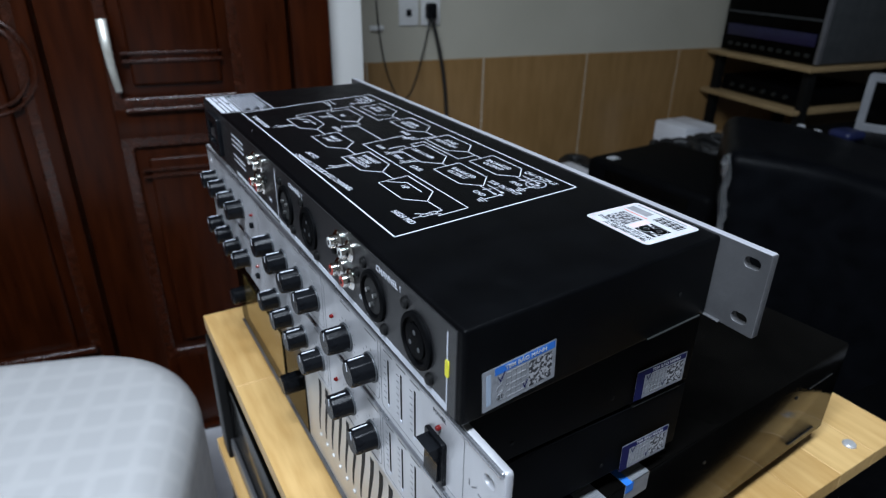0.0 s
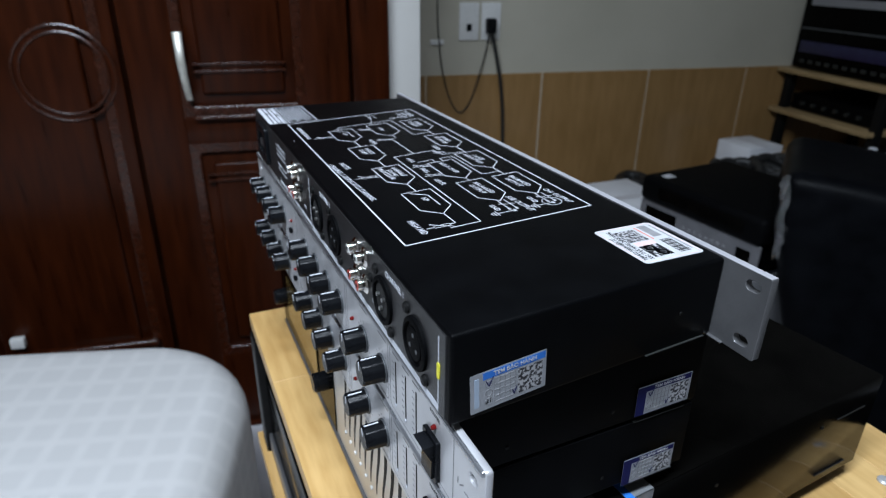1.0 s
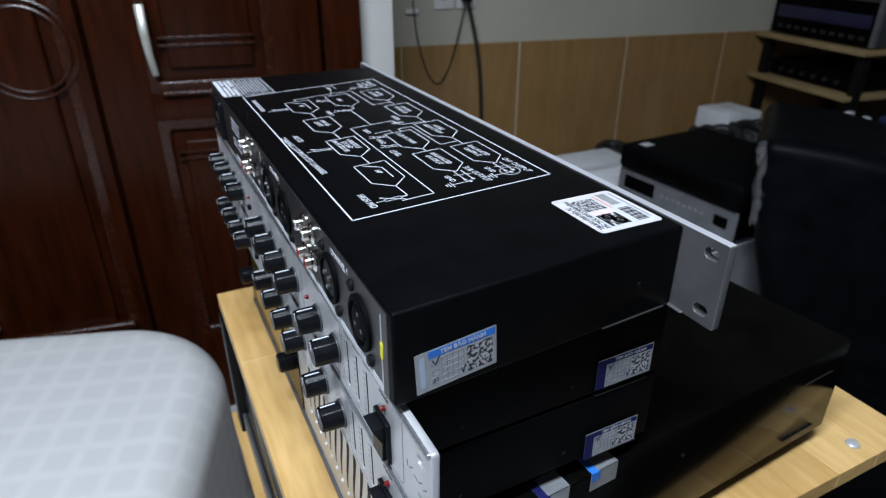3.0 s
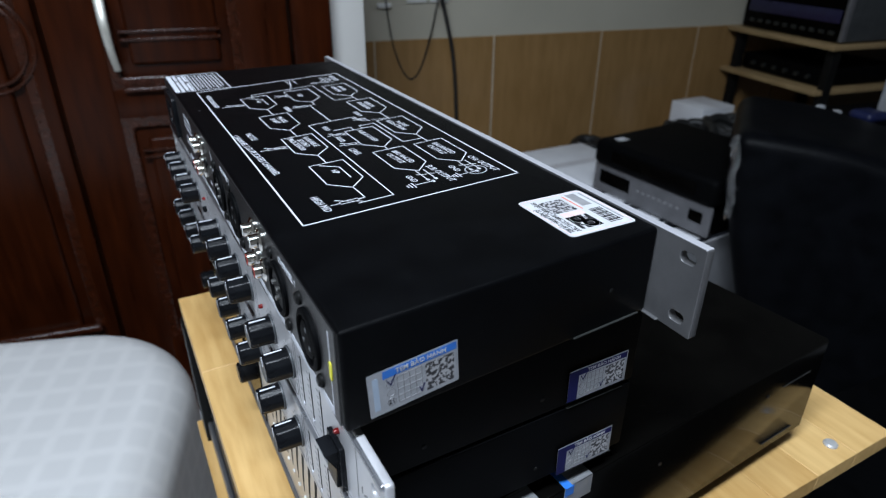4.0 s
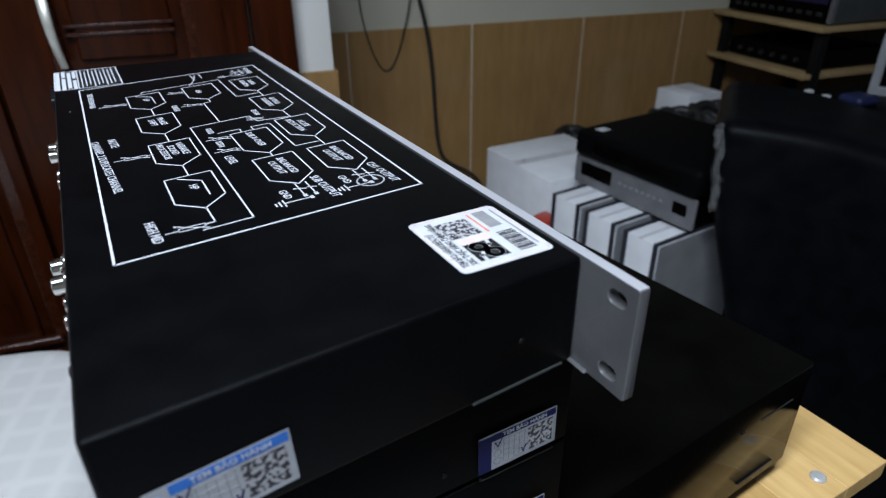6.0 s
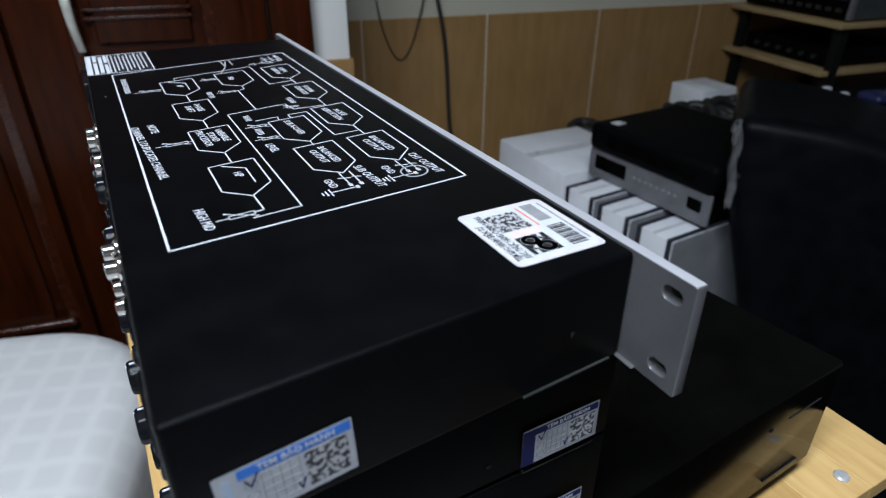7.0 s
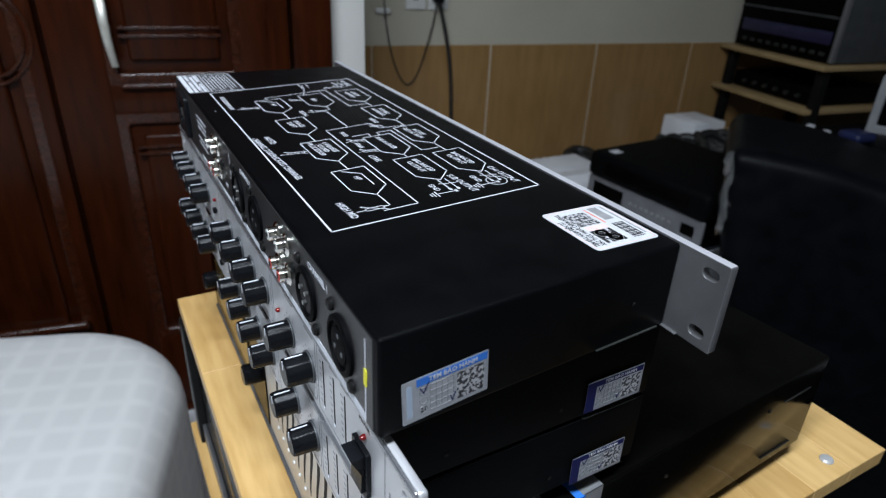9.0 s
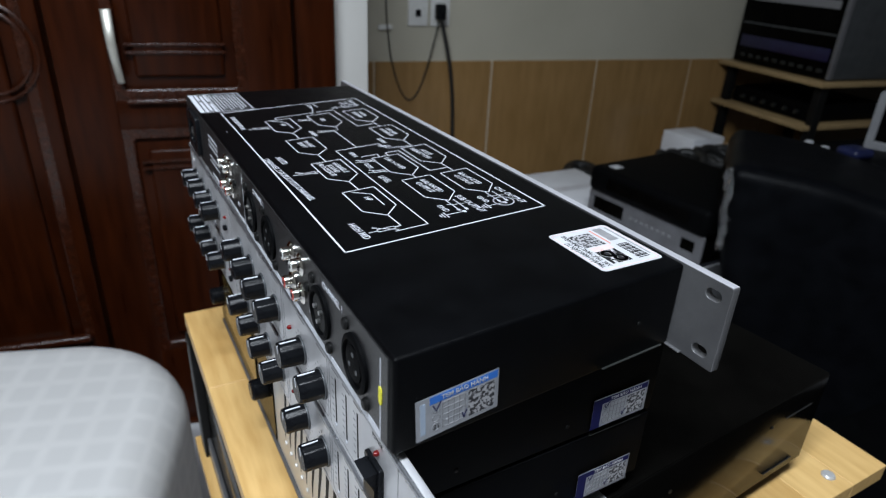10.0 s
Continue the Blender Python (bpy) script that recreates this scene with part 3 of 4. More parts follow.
    part("button", block(-0.003, 0.0, 0.334, 0.338, 0.014, 0.018, 0.0006), BLACK_PLASTIC, t)
    rocker = part("switch", plate("switch", [rounded(-0.0075, 0.0075, -0.0115, 0.0115, 0.001, 2), rounded(-0.0058, 0.0058, -0.0098, 0.0098, 0.0006, 2)], 0.0022, BLACK_PLASTIC, 0.0004), BLACK_PLASTIC, t, "black rocker power switch", at(-0.0022, 0.0508, 0.0145, FACE_LEFT))
    wedge = bmesh.new()
    prof = [(-0.0096, -0.0005), (-0.0096, 0.0016), (0.0006, 0.0012), (0.0093, 0.0056), (0.0096, -0.0005)]
    ends = [[wedge.verts.new((x, y, z)) for y, z in prof] for x in (-0.0056, 0.0056)]
    wedge.faces.new(ends[0])
    wedge.faces.new(ends[1][::-1])
    for i in range(5):
        wedge.faces.new((ends[0][i], ends[1][i], ends[1][(i + 1) % 5], ends[0][(i + 1) % 5]))
    bmesh.ops.recalc_face_normals(wedge, faces=wedge.faces[:])
    part("rocker", wedge, BLACK_PLASTIC, rocker)
    part("power_word", lettering("POWER", 0.0030, BLACK_PRINT, "CENTER"), BLACK_PRINT, t, m=at(-0.00005, 0.0495, 0.0370, FACE_LEFT))
    part("lid_lip", block(0.114, 0.150, 0.0424, 0.046, -0.0016, -0.0008, 0.0003, 1), LIP_STEEL, t, "bare metal lip along the lower edge")
    for x, z in ((0.035, 0.011), (0.098, 0.011)):
        part("screw", rod(0.0012, 0.0004, 14, bevel=0.0002, turn=FACE_NEAR), BLACK_STEEL, t, m=at(x, 0.043, z))
    return t


PX, PY = 0.0045, -0.030
proc = processor(pose(PX, PY, -0.0925, 0, 0, YAW), "silver rack processor with black knobs under the crossover", 3)
proc2 = copy_thing(proc, pose(PX, PY, -0.1375, 0, 0, YAW))
tagged(proc2, "silver rack processor with black knobs on the amplifier")

# ---- the black crossover lying on top, its back to the knobs ----
UNIT_H = 0.0440
BODY_L, BODY_D = 0.433, 0.153
unit = thing("crossover_unit", pose(0, 0, -0.0446), "black rack crossover with a printed diagram on its lid", "crossover")
Q = 0.0446
# thin sheet whose greyer colour holds the lamp's light on the rear
part("back_panel", block(0, 0.0030, 0.0012, BODY_L - 0.001, 0.0018, Q - 0.0020, 0.0003, 1), LIT_BLACK, unit, "black rear face, painted lighter as lit by the lamp")
part("case", lean(block(0.0004, BODY_D, -0.003, BODY_L, 0.0012, Q, 0.0018, 4), 0.07), BLACK_PAINT, unit, "matt black powder-coated case")
ear_slots = []
for s0 in (-0.0146, BODY_L + 0.0100):
    for z0 in (0.0345, 0.0052):
        ear_slots.append(rounded(s0, s0 + 0.0090, z0, z0 + 0.0058, 0.0028, 5))
outline = rounded(-0.0186, BODY_L + 0.0234, 0.0011, UNIT_H + 0.0006, 0.0008, 3)
ear = plate("front_panel", [outline, *ear_slots], 0.0044, ALU, 0.00025)
part("front_panel", ear, ALU, unit, "brushed aluminium front panel with slotted ears", Matrix.Translation((BODY_D + 0.0044, 0, 0)) @ Matrix(((0, 0, 1, 0), (1, 0, 0, 0), (0, 1, 0, 0), (0, 0, 0, 1))))
# strip in the paler tone, so the upper edge looks lit from above
part("top_edge", block(BODY_D + 0.0001, BODY_D + 0.0043, -0.0184, BODY_L + 0.0232, UNIT_H - 0.0002, UNIT_H + 0.0010, 0.0002, 1), LIT_EDGE, unit, "upper edge painted paler, as lit from above")
part("panel_tongue", block(BODY_D - 0.0018, BODY_D + 0.0002, -0.0010, 0.0095, 0.0008, 0.0020, 0.0004, 1), ALU, unit)
part("lid_lip", lean(block(0.108, 0.148, -0.0038, 0.024, 0.0016, 0.0024, 0.0002, 1), 0.07), LIP_STEEL, unit, "bare metal lip along the lower edge")
for y, x in ((0.30, 0.008),):
    part("speck", rod(0.00035, 0.0002, 8), INK, unit, m=at(x, y, Q))
part("screw", rod(0.0012, 0.0004, 14, bevel=0.0002, turn=FACE_NEAR), BLACK_STEEL, unit, m=at(0.128, 0.006, 0.020))

# diagram: plan units are millimetres of x and y on the lid
INK_W = 0.00062
lid = bmesh.new()


def on_lid(x, y):
    """The print runs askew on the lid, more so at its far end."""
    dx, f = x - 15, (y - 88) / 279
    return (15 + 1.02 * dx) / 1000, ((81 + 0.0975 * dx) * (1 - f) + (356 + 0.17 * dx) * f) / 1000


def mm(*pts):
    return [on_lid(x, y) for x, y in pts]


def plain_mm(*pts):
    return [(x / 1000, y / 1000) for x, y in pts]


ribbons([mm((15, 88), (134, 88), (134, 367), (15, 367), (15, 88))], 0.00085, bm=lid)


def stage(x0, y):
    """A five-sided stage, 20 wide, pointing towards -y, with the lead from its tip to the next one."""
    x1, xm = x0 + 20, x0 + 10
    ribbons([mm((x0, y), (x1, y + 0.6), (x1, y - 30), (xm, y - 40.5), (x0, y - 30), (x0, y))], INK_W, bm=lid)


def coil(x0, x1, y):
    """A variable resistor: a slim box with a slanting wiper and its two leads."""
    a, b = x0 + 0.26 * (x1 - x0), x1 - 0.16 * (x1 - x0)
    ribbons([mm((a, y - 1.4), (b, y - 1.4), (b, y + 1.4), (a, y + 1.4), (a, y - 1.4)), mm((x0, y), (a, y)), mm((b, y), (x1, y)), mm((a - 0.4, y + 3.6), (b + 0.8, y - 3.4))], 0.00045, bm=lid)
    ribbons([mm((a - 1.0, y + 4.3), (a + 0.4, y + 3.4))], 0.0009, bm=lid)


for y in (158, 213.5, 269.5, 326):
    stage(40, y)
for x, y in ((79.4, 160), (79.4, 206), (74.4, 328)):
    stage(x, y)
for y in (160, 216.5, 273, 328.5):
    stage(106.8, y)
LEADS = (((50.2, 117.5), (50.6, 102.6), (46.8, 102.6)), ((50.2, 173), (50.3, 158)), ((50.2, 229), (50.2, 213.5)), ((50.2, 285.5), (50.2, 269.5)),
         ((33, 102), (37, 102)), ((89.6, 165), (89.5, 160)), ((116.8, 176), (116.9, 160)), ((116.6, 232.5), (116.7, 216.5)), ((116.4, 288), (116.4, 273)))
ribbons([mm(*line) for line in LEADS], INK_W, bm=lid)
# the long bypass lines
ribbons([mm((45.5, 97.6), (64, 97.8), (63.6, 231.5), (96.9, 233.6), (97.2, 227.5), (98.4, 221), (116.6, 218.5))], INK_W, bm=lid)
ribbons([mm((115.8, 167.3), (103.3, 167.5), (103, 212.6), (92.4, 212.6), (92.2, 206.5)), mm((74.5, 211.8), (86.2, 212.4), (85.6, 206.3))], INK_W, bm=lid)
ribbons([mm((49.4, 326.5), (49.8, 333), (100.8, 336.6), (100.9, 281.8), (116.2, 282.4)), mm((84.4, 287.5), (84, 279.5), (79.8, 278.6), (79.7, 232.6))], INK_W, bm=lid)
# response curves inside the two filters
for y in (156.2, 324):
    ribbons([mm((45.4, y), (54.2, y - 7.6), (54.3, y - 25))], INK_W, bm=lid)
for x0, x1, y in ((33.4, 49.5, 102.2), (23.4, 40.4, 198), (23.6, 40.4, 308.5), (66.6, 79.4, 202.6), (66.6, 79.4, 181.2), (66.8, 80, 278.8), (63.8, 74.4, 316), (93.5, 103, 226)):
    coil(x0, x1, y)


def jack(x, y, ring):
    """Three output leads with round ends, an earth sign and, for one, a round socket."""
    tips = ((x - 2.2, y + 2.6), (x + 2.4, y + 2.0), (x - 0.4, y - 0.6))
    ribbons([mm((x - 2.2, y + 16.6), tips[0]), mm((x + 2.4, y + 16.4), tips[1]), mm((x - 12, y - 0.4), tips[2]), mm((x - 4.4, y + 11.6), (x + 0.4, y + 9.6)), mm((x + 1.6, y + 10.6), (x + 4.8, y + 8.8))], 0.00055, bm=lid)
    for k, h in ((0, 3.2), (1.8, 2.2), (3.4, 1.2)):
        ribbons([mm((x - 12 - k, y - 0.4 - h), (x - 12 - k, y - 0.4 + h))], 0.0006, bm=lid)
    for a, b in tips:
        ribbons([mm((a, b - 0.5), (a, b + 0.5))], 0.0016, bm=lid)
    if ring:
        ribbons([mm(*[(x + 6 * math.cos(2 * math.pi * i / 28), y + 1.4 + 6 * math.sin(2 * math.pi * i / 28)) for i in range(29)])], 0.0007, bm=lid)


jack(89.8, 103.2, False)
jack(117, 103, True)
jack(118, 343, True)
ribbons([mm((89, 362), (86, 346), (80, 330)), mm((86, 364), (86, 350)), mm((92, 364), (92, 350))], 0.0006, bm=lid)
part("printed_diagram", lid, INK, unit, "white screen-printed block diagram", at(0, 0, Q + 0.00002))

SLANT = Matrix(((1, 0, 0, 0), (0.12, 1, 0, 0), (0, 0, 1, 0), (0, 0, 0, 1)))


def note(text, x, y0, y1, tall=3.5):
    """One printed line from y0 to y1 along the lid, its letters tall millimetres high."""
    me = lettering(text, 0.005, INK, "CENTER", bold=0.004)
    xs, ys = [v.co.x for v in me.vertices], [v.co.y for v in me.vertices]
    me.transform(Matrix.Diagonal(((y0 - y1) / 1000 / (max(xs) - min(xs)), tall / 1000 / (max(ys) - min(ys)), 1, 1)) @ Matrix.Translation((-(max(xs) + min(xs)) / 2, -(max(ys) + min(ys)) / 2, 0)))
    part("lettering", me, INK, unit, "", at(*on_lid(x, (y0 + y1) / 2), Q + 0.00012, SLANT @ TOP_READ))


note("HP", 50, 145.6, 140.2)
note("VARIABLE", 54.5, 209.5, 189)
note("SOUND", 49.9, 206.6, 191.4)
note("PROCESSOR", 45.5, 211.4, 186)
note("PHASE", 52.4, 262.4, 247.2)
note("SHIFT", 47.5, 261.2, 248.2)
note("HP", 50.4, 313, 308)
for x in (93, 119.2):
    dx = -1.2 if x < 100 else 0
    note("BALANCED", x + dx, 155.2, 132.8)
    note("OUTPUT", x + dx - 5, 152.6, 134.6)
note("SUB X-OVER", 89.2, 203.2, 177.6)
note("NOISE", 119, 207.2, 194.2)
note("REDUCTION", 114.2, 212.4, 188.2)
note("HIGH MID", 29.4, 116, 96.4, 3.9)
note("SUB OUTPUT", 98, 123.6, 97, 3.9)
note("CH1 OUTPUT", 125.8, 124, 97, 3.9)
note("GND", 80.8, 116, 106.6, 3.4)
note("GND", 107.8, 116.6, 107.2, 3.4)
note("LEVEL", 71.2, 172.6, 160.6, 3.9)
note("NOTE:", 25.4, 236, 221, 3.9)
note("CHANNEL 2 DUPLICATES CHANNEL", 19.6, 236, 156, 3.7)
bars = ((71.5, 218, 12), (71.7, 193, 11), (20.4, 331, 40), (63.2, 277, 16), (102, 238, 14), (114.2, 256, 22), (119, 257, 17), (114, 313, 20), (119, 313, 16), (82.6, 311, 9), (125.8, 351, 22))
for x, y, long in bars:
    words = bmesh.new()
    step = 2.1
    for i in range(int(long / step)):
        yy = y + long / 2 - step * (i + 0.5)
        ribbons([mm((x - 1.2, yy), (x + 1.2, yy))], 0.0008, bm=words)
    part("print_bar", words, INK, unit, "", at(0, 0, Q + 0.00004))

# rating label on the far corner of the lid
rating = part("rating_label", patch(0.0005, 0.043, 0.3615, 0.4270, Q, Q + 0.00016), BLACK_PRINT, unit, "printed rating label with white fields")
rows = bmesh.new()
ribbons([plain_mm((1, 362), (42.5, 362), (42.5, 426.5), (1, 426.5), (1, 362)), plain_mm((15.5, 362), (15.5, 426.5))], 0.0008, bm=rows)
for x0, x1, y0, y1 in ((1.5, 4.2, 363, 425), (5.4, 7.8, 363, 400), (5.4, 7.8, 404, 425), (9, 11.4, 366, 421), (12.4, 14.6, 363, 392), (12.4, 14.6, 399, 425)):
    patch(x0 / 1000, x1 / 1000, y0 / 1000, y1 / 1000, 0, 0.0001, rows)
for i in range(9):
    ribbons([plain_mm((18 + 2.6 * i, 364.5 + 4 * (i % 3)), (18 + 2.6 * i, 424 - 6 * (i % 2)))], 0.0008, bm=rows)
part("label_print", rows, INK, rating, m=at(0, 0, Q + 0.00018))

# back face: connectors towards -x
face_print = bmesh.new()
ribbons([[(-0.0075, 0.0065), (-0.0075, Q - 0.006)], [(-0.222, 0.004), (-0.222, Q - 0.006)]], 0.0008, bm=face_print)
patch(-0.2205, -0.0072, 0.0020, 0.0056, 0, 0.0001, face_print)
patch(-0.330, -0.2235, 0.0034, 0.0060, 0, 0.0001, face_print)
part("border_print", face_print, INK, unit, "white printed border lines", at(-0.00002, 0, 0, FACE_LEFT))
part("paint_mark", plate("paint_mark", [rounded(-0.0088, -0.0060, 0.0185, 0.0265, 0.0012, 3)], 0.0003, YELLOW_MARK), YELLOW_MARK, unit, "yellow inspection mark", at(-0.0003, 0, 0, FACE_LEFT))
for text, y, z, size in (("CHANNEL 1", 0.0575, 0.0375, 0.0046), ("CHANNEL 2", 0.181, 0.0375, 0.0046), ("OUT", 0.087, 0.0125, 0.0036), ("OUT", 0.238, 0.0125, 0.0036), ("INPUT", 0.034, 0.0078, 0.0030), ("OUTPUT", 0.076, 0.0078, 0.0030)):
    part("lettering", lettering(text, size, INK, "CENTER"), INK, unit, m=at(-0.00006, y, z, FACE_LEFT))


def xlr(y, pins):
    c = part("connector", tube_profile([(0.0126, 0), (0.0126, 0.0014), (0.0116, 0.0020), (0.0102, 0.0020), (0.0098, 0.0012), (0.0098, 0.0006), (0.0001, 0.0006)], 36, FACE_LEFT), BLACK_SATIN, unit, "black three-pin microphone connector", at(0, y, 0.0215))
    if pins:
        part("insert", rod(0.0078, 0.0010, 32, bevel=0.0003, turn=FACE_LEFT), BLACK_SATIN, c, m=at(-0.0006, 0, 0))
        for a in (90, 210, 330):
            part("pin_hole", rod(0.0011, 0.0002, 12, turn=FACE_LEFT), CASE_GREY, c, m=at(-0.0016, -0.0042 * math.cos(radians(a)), 0.0042 * math.sin(radians(a))))
    else:
        part("well", rod(0.0088, 0.0003, 32, turn=FACE_LEFT), DARK_HOLE, c, m=at(-0.0006, 0, 0))
        for a in (30, 150, 270):
            part("pin", rod(0.0011, 0.0016, 10, turn=FACE_LEFT), STEEL, c, m=at(-0.0009, -0.0042 * math.cos(radians(a)), 0.0042 * math.sin(radians(a))))
    for dy, dz in ((0.0105, 0.0125), (-0.0105, -0.0125)):
        part("screw", tube_profile([(0.0028, 0), (0.0028, 0.0008), (0.0020, 0.0018), (0.0006, 0.0021)], 16, FACE_LEFT), BLACK_STEEL, c, m=at(0, dy, dz))


for y, pins in ((0.031, True), (0.073, False), (0.160, True), (0.201, False)):
    xlr(y, pins)


def rca(y, z, red):
    j = part("phono_jack", tube_profile([(0.0056, 0), (0.0056, 0.0012), (0.0050, 0.0016), (0.0046, 0.0020), (0.0034, 0.0022), (0.0034, 0.0053), (0.0031, 0.0058), (0.0027, 0.0058)], 28, FACE_LEFT), CHROME, unit, "nickel phono socket", at(0, y, z))
    part("insulator", rod(0.0027, 0.0003, 20, turn=FACE_LEFT), RED_PLASTIC if red else WHITE_PLASTIC, j, m=at(-0.0056, 0, 0))
    part("bore", rod(0.0012, 0.0002, 12, turn=FACE_LEFT), DARK_HOLE, j, m=at(-0.0060, 0, 0))


for y in (0.099, 0.113, 0.252, 0.266):
    rca(y, 0.0335, False)
    rca(y, 0.0180, True)
for y in (0.092, 0.121, 0.245, 0.274):
    part("screw", tube_profile([(0.0026, 0), (0.0026, 0.0008), (0.0018, 0.0017), (0.0005, 0.0020)], 16, FACE_LEFT), BLACK_STEEL, unit, m=at(0, y, 0.025))
notice = bmesh.new()
for z in (0.014, 0.018, 0.026, 0.030, 0.034):
    patch(-0.335, -0.300, z, z + 0.0011, 0, 0.0001, notice)
part("notice_print", notice, INK, unit, "small printed notice", at(-0.00002, 0, 0, FACE_LEFT))
inlet = part("power_inlet", plate("power_inlet", [rounded(-0.414, -0.372, 0.006, 0.038, 0.003, 3), rounded(-0.406, -0.380, 0.012, 0.032, 0.003, 3)], 0.004, BLACK_PLASTIC, 0.0006), BLACK_PLASTIC, unit, "black mains inlet", at(-0.0035, 0, 0, FACE_LEFT))
for y in (0.388, 0.393, 0.398):
    part("inlet_pin", block(-0.003, 0.0, y - 0.0008, y + 0.0008, 0.019, 0.025), STEEL, unit)

# ---- labels on the near sides ----


def warranty_label(x0, x1, z0, z1, y, base, band, tilt, words, label, left_band, turn=0.0):
    """A small paper seal: colour band with words, ruled form and a plain code patch."""
    w, h = x1 - x0, z1 - z0
    t = thing("warranty_label", pose(x0, y, z0, 0, 0, turn) @ Matrix.Rotation(radians(tilt), 4, "Y"), label, "label", "warranty labels")
    part("paper", plate("paper", [rounded(0, w, 0, h, 0.0004, 2)], 0.00015, base), base, t, m=at(0, -0.0002, 0, FACE_NEAR))
    ink = at(0, -0.0002, 0, FACE_NEAR)
    x_band = 0.16 * w
    part("band", patch(x_band if not left_band else 0, w * 0.985, h * 0.79, h * 0.97, 0, 0.00005), band, t, "coloured heading band", ink)
    if left_band:
        part("side_band", patch(0, x_band, 0.0, h * 0.79, 0, 0.00005), band, t, m=ink)
    part("heading", lettering(words, h * 0.15, PAPER, "CENTER"), PAPER, t, m=at(w * 0.58, -0.00032, h * 0.875, FACE_NEAR))
    part("code_patch", patch(w * 0.62, w * 0.95, h * 0.09, h * 0.74, 0, 0.00005), CODE_GREY, t, "dark grey plain patch", ink)
    grid = bmesh.new()
    for i in range(5):
        ribbons([[(w * 0.31, h * (0.12 + 0.155 * i)), (w * 0.58, h * (0.12 + 0.155 * i))]], 0.0002, bm=grid)
        ribbons([[(w * (0.31 + 0.0675 * i), h * 0.12), (w * (0.31 + 0.0675 * i), h * 0.74)]], 0.0002, bm=grid)
    for i in range(3):
        c = (w * 0.235, h * (0.2 + 0.22 * i))
        ribbons([[(c[0] + w * 0.045 * math.cos(2 * math.pi * k / 14), c[1] + w * 0.045 * math.sin(2 * math.pi * k / 14)) for k in range(15)]], 0.0002, bm=grid)
    part("ruled_form", grid, GREY_PRINT, t, m=ink)
    tick = ribbons([[(w * 0.20, h * 0.74), (w * 0.235, h * 0.60), (w * 0.29, h * 0.80)], [(w * 0.545, h * 0.26), (w * 0.565, h * 0.14), (w * 0.60, h * 0.30)]], 0.00045)
    part("pen_ticks", tick, NAVY_PRINT, t, "pen tick marks", at(0, -0.00026, 0, FACE_NEAR))
    if not left_band:
        part("number", lettering("21", h * 0.15, BLACK_PRINT, "CENTER"), BLACK_PRINT, t, m=at(w * 0.235, -0.00028, h * 0.2, FACE_NEAR))
        part("side_mark", patch(w * 0.05, w * 0.11, h * 0.12, h * 0.88, 0, 0.00005), PALE_PRINT, t, "pale blue maker bar", ink)
    return t


warranty_label(0.0100, 0.0478, -0.0405, -0.0212, -0.0026, SILVER_FOIL, BLUE_PRINT, -3.0, "TEM BẢO HÀNH", "silver warranty label with blue heading on the crossover", False, 4.0)
warranty_label(0.1163, 0.1530, -0.0885, -0.0698, 0.0125, SILVER_FOIL, NAVY_PRINT, -1.0, "TEM BẢO HÀNH", "silver warranty label with navy border on the processor", True)
warranty_label(0.1150, 0.1508, -0.1365, -0.1182, 0.0125, SILVER_FOIL, NAVY_PRINT, -1.0, "TEM BẢO HÀNH", "silver warranty label with navy border on the lower processor", True)


def folded_label(x, m_label, band):
    """A paper seal folded over the upper edge of the amplifier."""
    t = thing("folded_label", pose(0.012, 0.004, AMP_TOP) @ Matrix.Translation((0, 0.0002, 0)) @ pose(0, 0, 0, 0, 0, 3.77), m_label, "label", "folded labels")
    b = bmesh.new()
    w = 0.020
    block(x, x + w, -0.0006, 0.0125, 0.0001, 0.0003, 0, 2, b)
    block(x, x + w, -0.0006, -0.0002, -0.0135, 0.0003, 0, 2, b)
    part("paper", b, SILVER_FOIL, t)
    part("band", patch(x, x + 0.005, -0.0009, 0.0125, 0.0003, 0.0004), band, t)
    part("band_front", patch(x, x + 0.006, -0.0010, -0.0007, -0.006, 0.0003), band, t)
    lines = bmesh.new()
    for i in range(4):
        ribbons([[(x + 0.007, 0.002 + 0.003 * i), (x + w - 0.002, 0.002 + 0.003 * i)]], 0.0003, bm=lines)
    part("ruled_lines", lines, GREY_PRINT, t, m=at(0, 0, 0.0003))
    return t


folded_label(0.110, "white seal with a light blue band folded over the amplifier edge", BLUE_PRINT)
folded_label(0.074, "white seal with a navy band folded over the amplifier edge", NAVY_PRINT)

# seal on the lid
seal = thing("lid_seal", pose(0.112, 0.017, 0.0), "white rounded warranty seal stuck on the crossover lid", "label")
SW, SH = 0.0415, 0.037
SEAL = at(0, 0, 0.0002, TOP_BACK)


def on_seal(name, a0, a1, b0, b1, material, label="", z=0.00006):
    """a along +y, b from the first text line towards +x."""
    return part(name, patch(a0, a1, -b1, -b0, z - 0.00005, z), material, seal, label, SEAL)


part("paper", plate("paper", [rounded(0, SW, -SH, 0, 0.0025, 5)], 0.0002, PAPER), PAPER, seal, m=SEAL)
border = [(a, b) for a, b in rounded(0.0012, SW - 0.0012, -SH + 0.0012, -0.0012, 0.002, 4)]
part("border", ribbons([border + [border[0]]], 0.0003), PINK_PRINT, seal, m=SEAL)
part("heading", lettering("TEM BẢO HÀNH ĐIỆN TỬ\nXÁC THỰC HÀNG CHÍNH HÃNG", 0.0036, BLACK_PRINT, "LEFT", squeeze=0.64, bold=0.016), BLACK_PRINT, seal, m=SEAL @ at(0.0035, -0.0052, 0.00006))
on_seal("code_patch", 0.0225, 0.036, 0.0085, 0.0215, CODE_GREY, "grey plain patch")
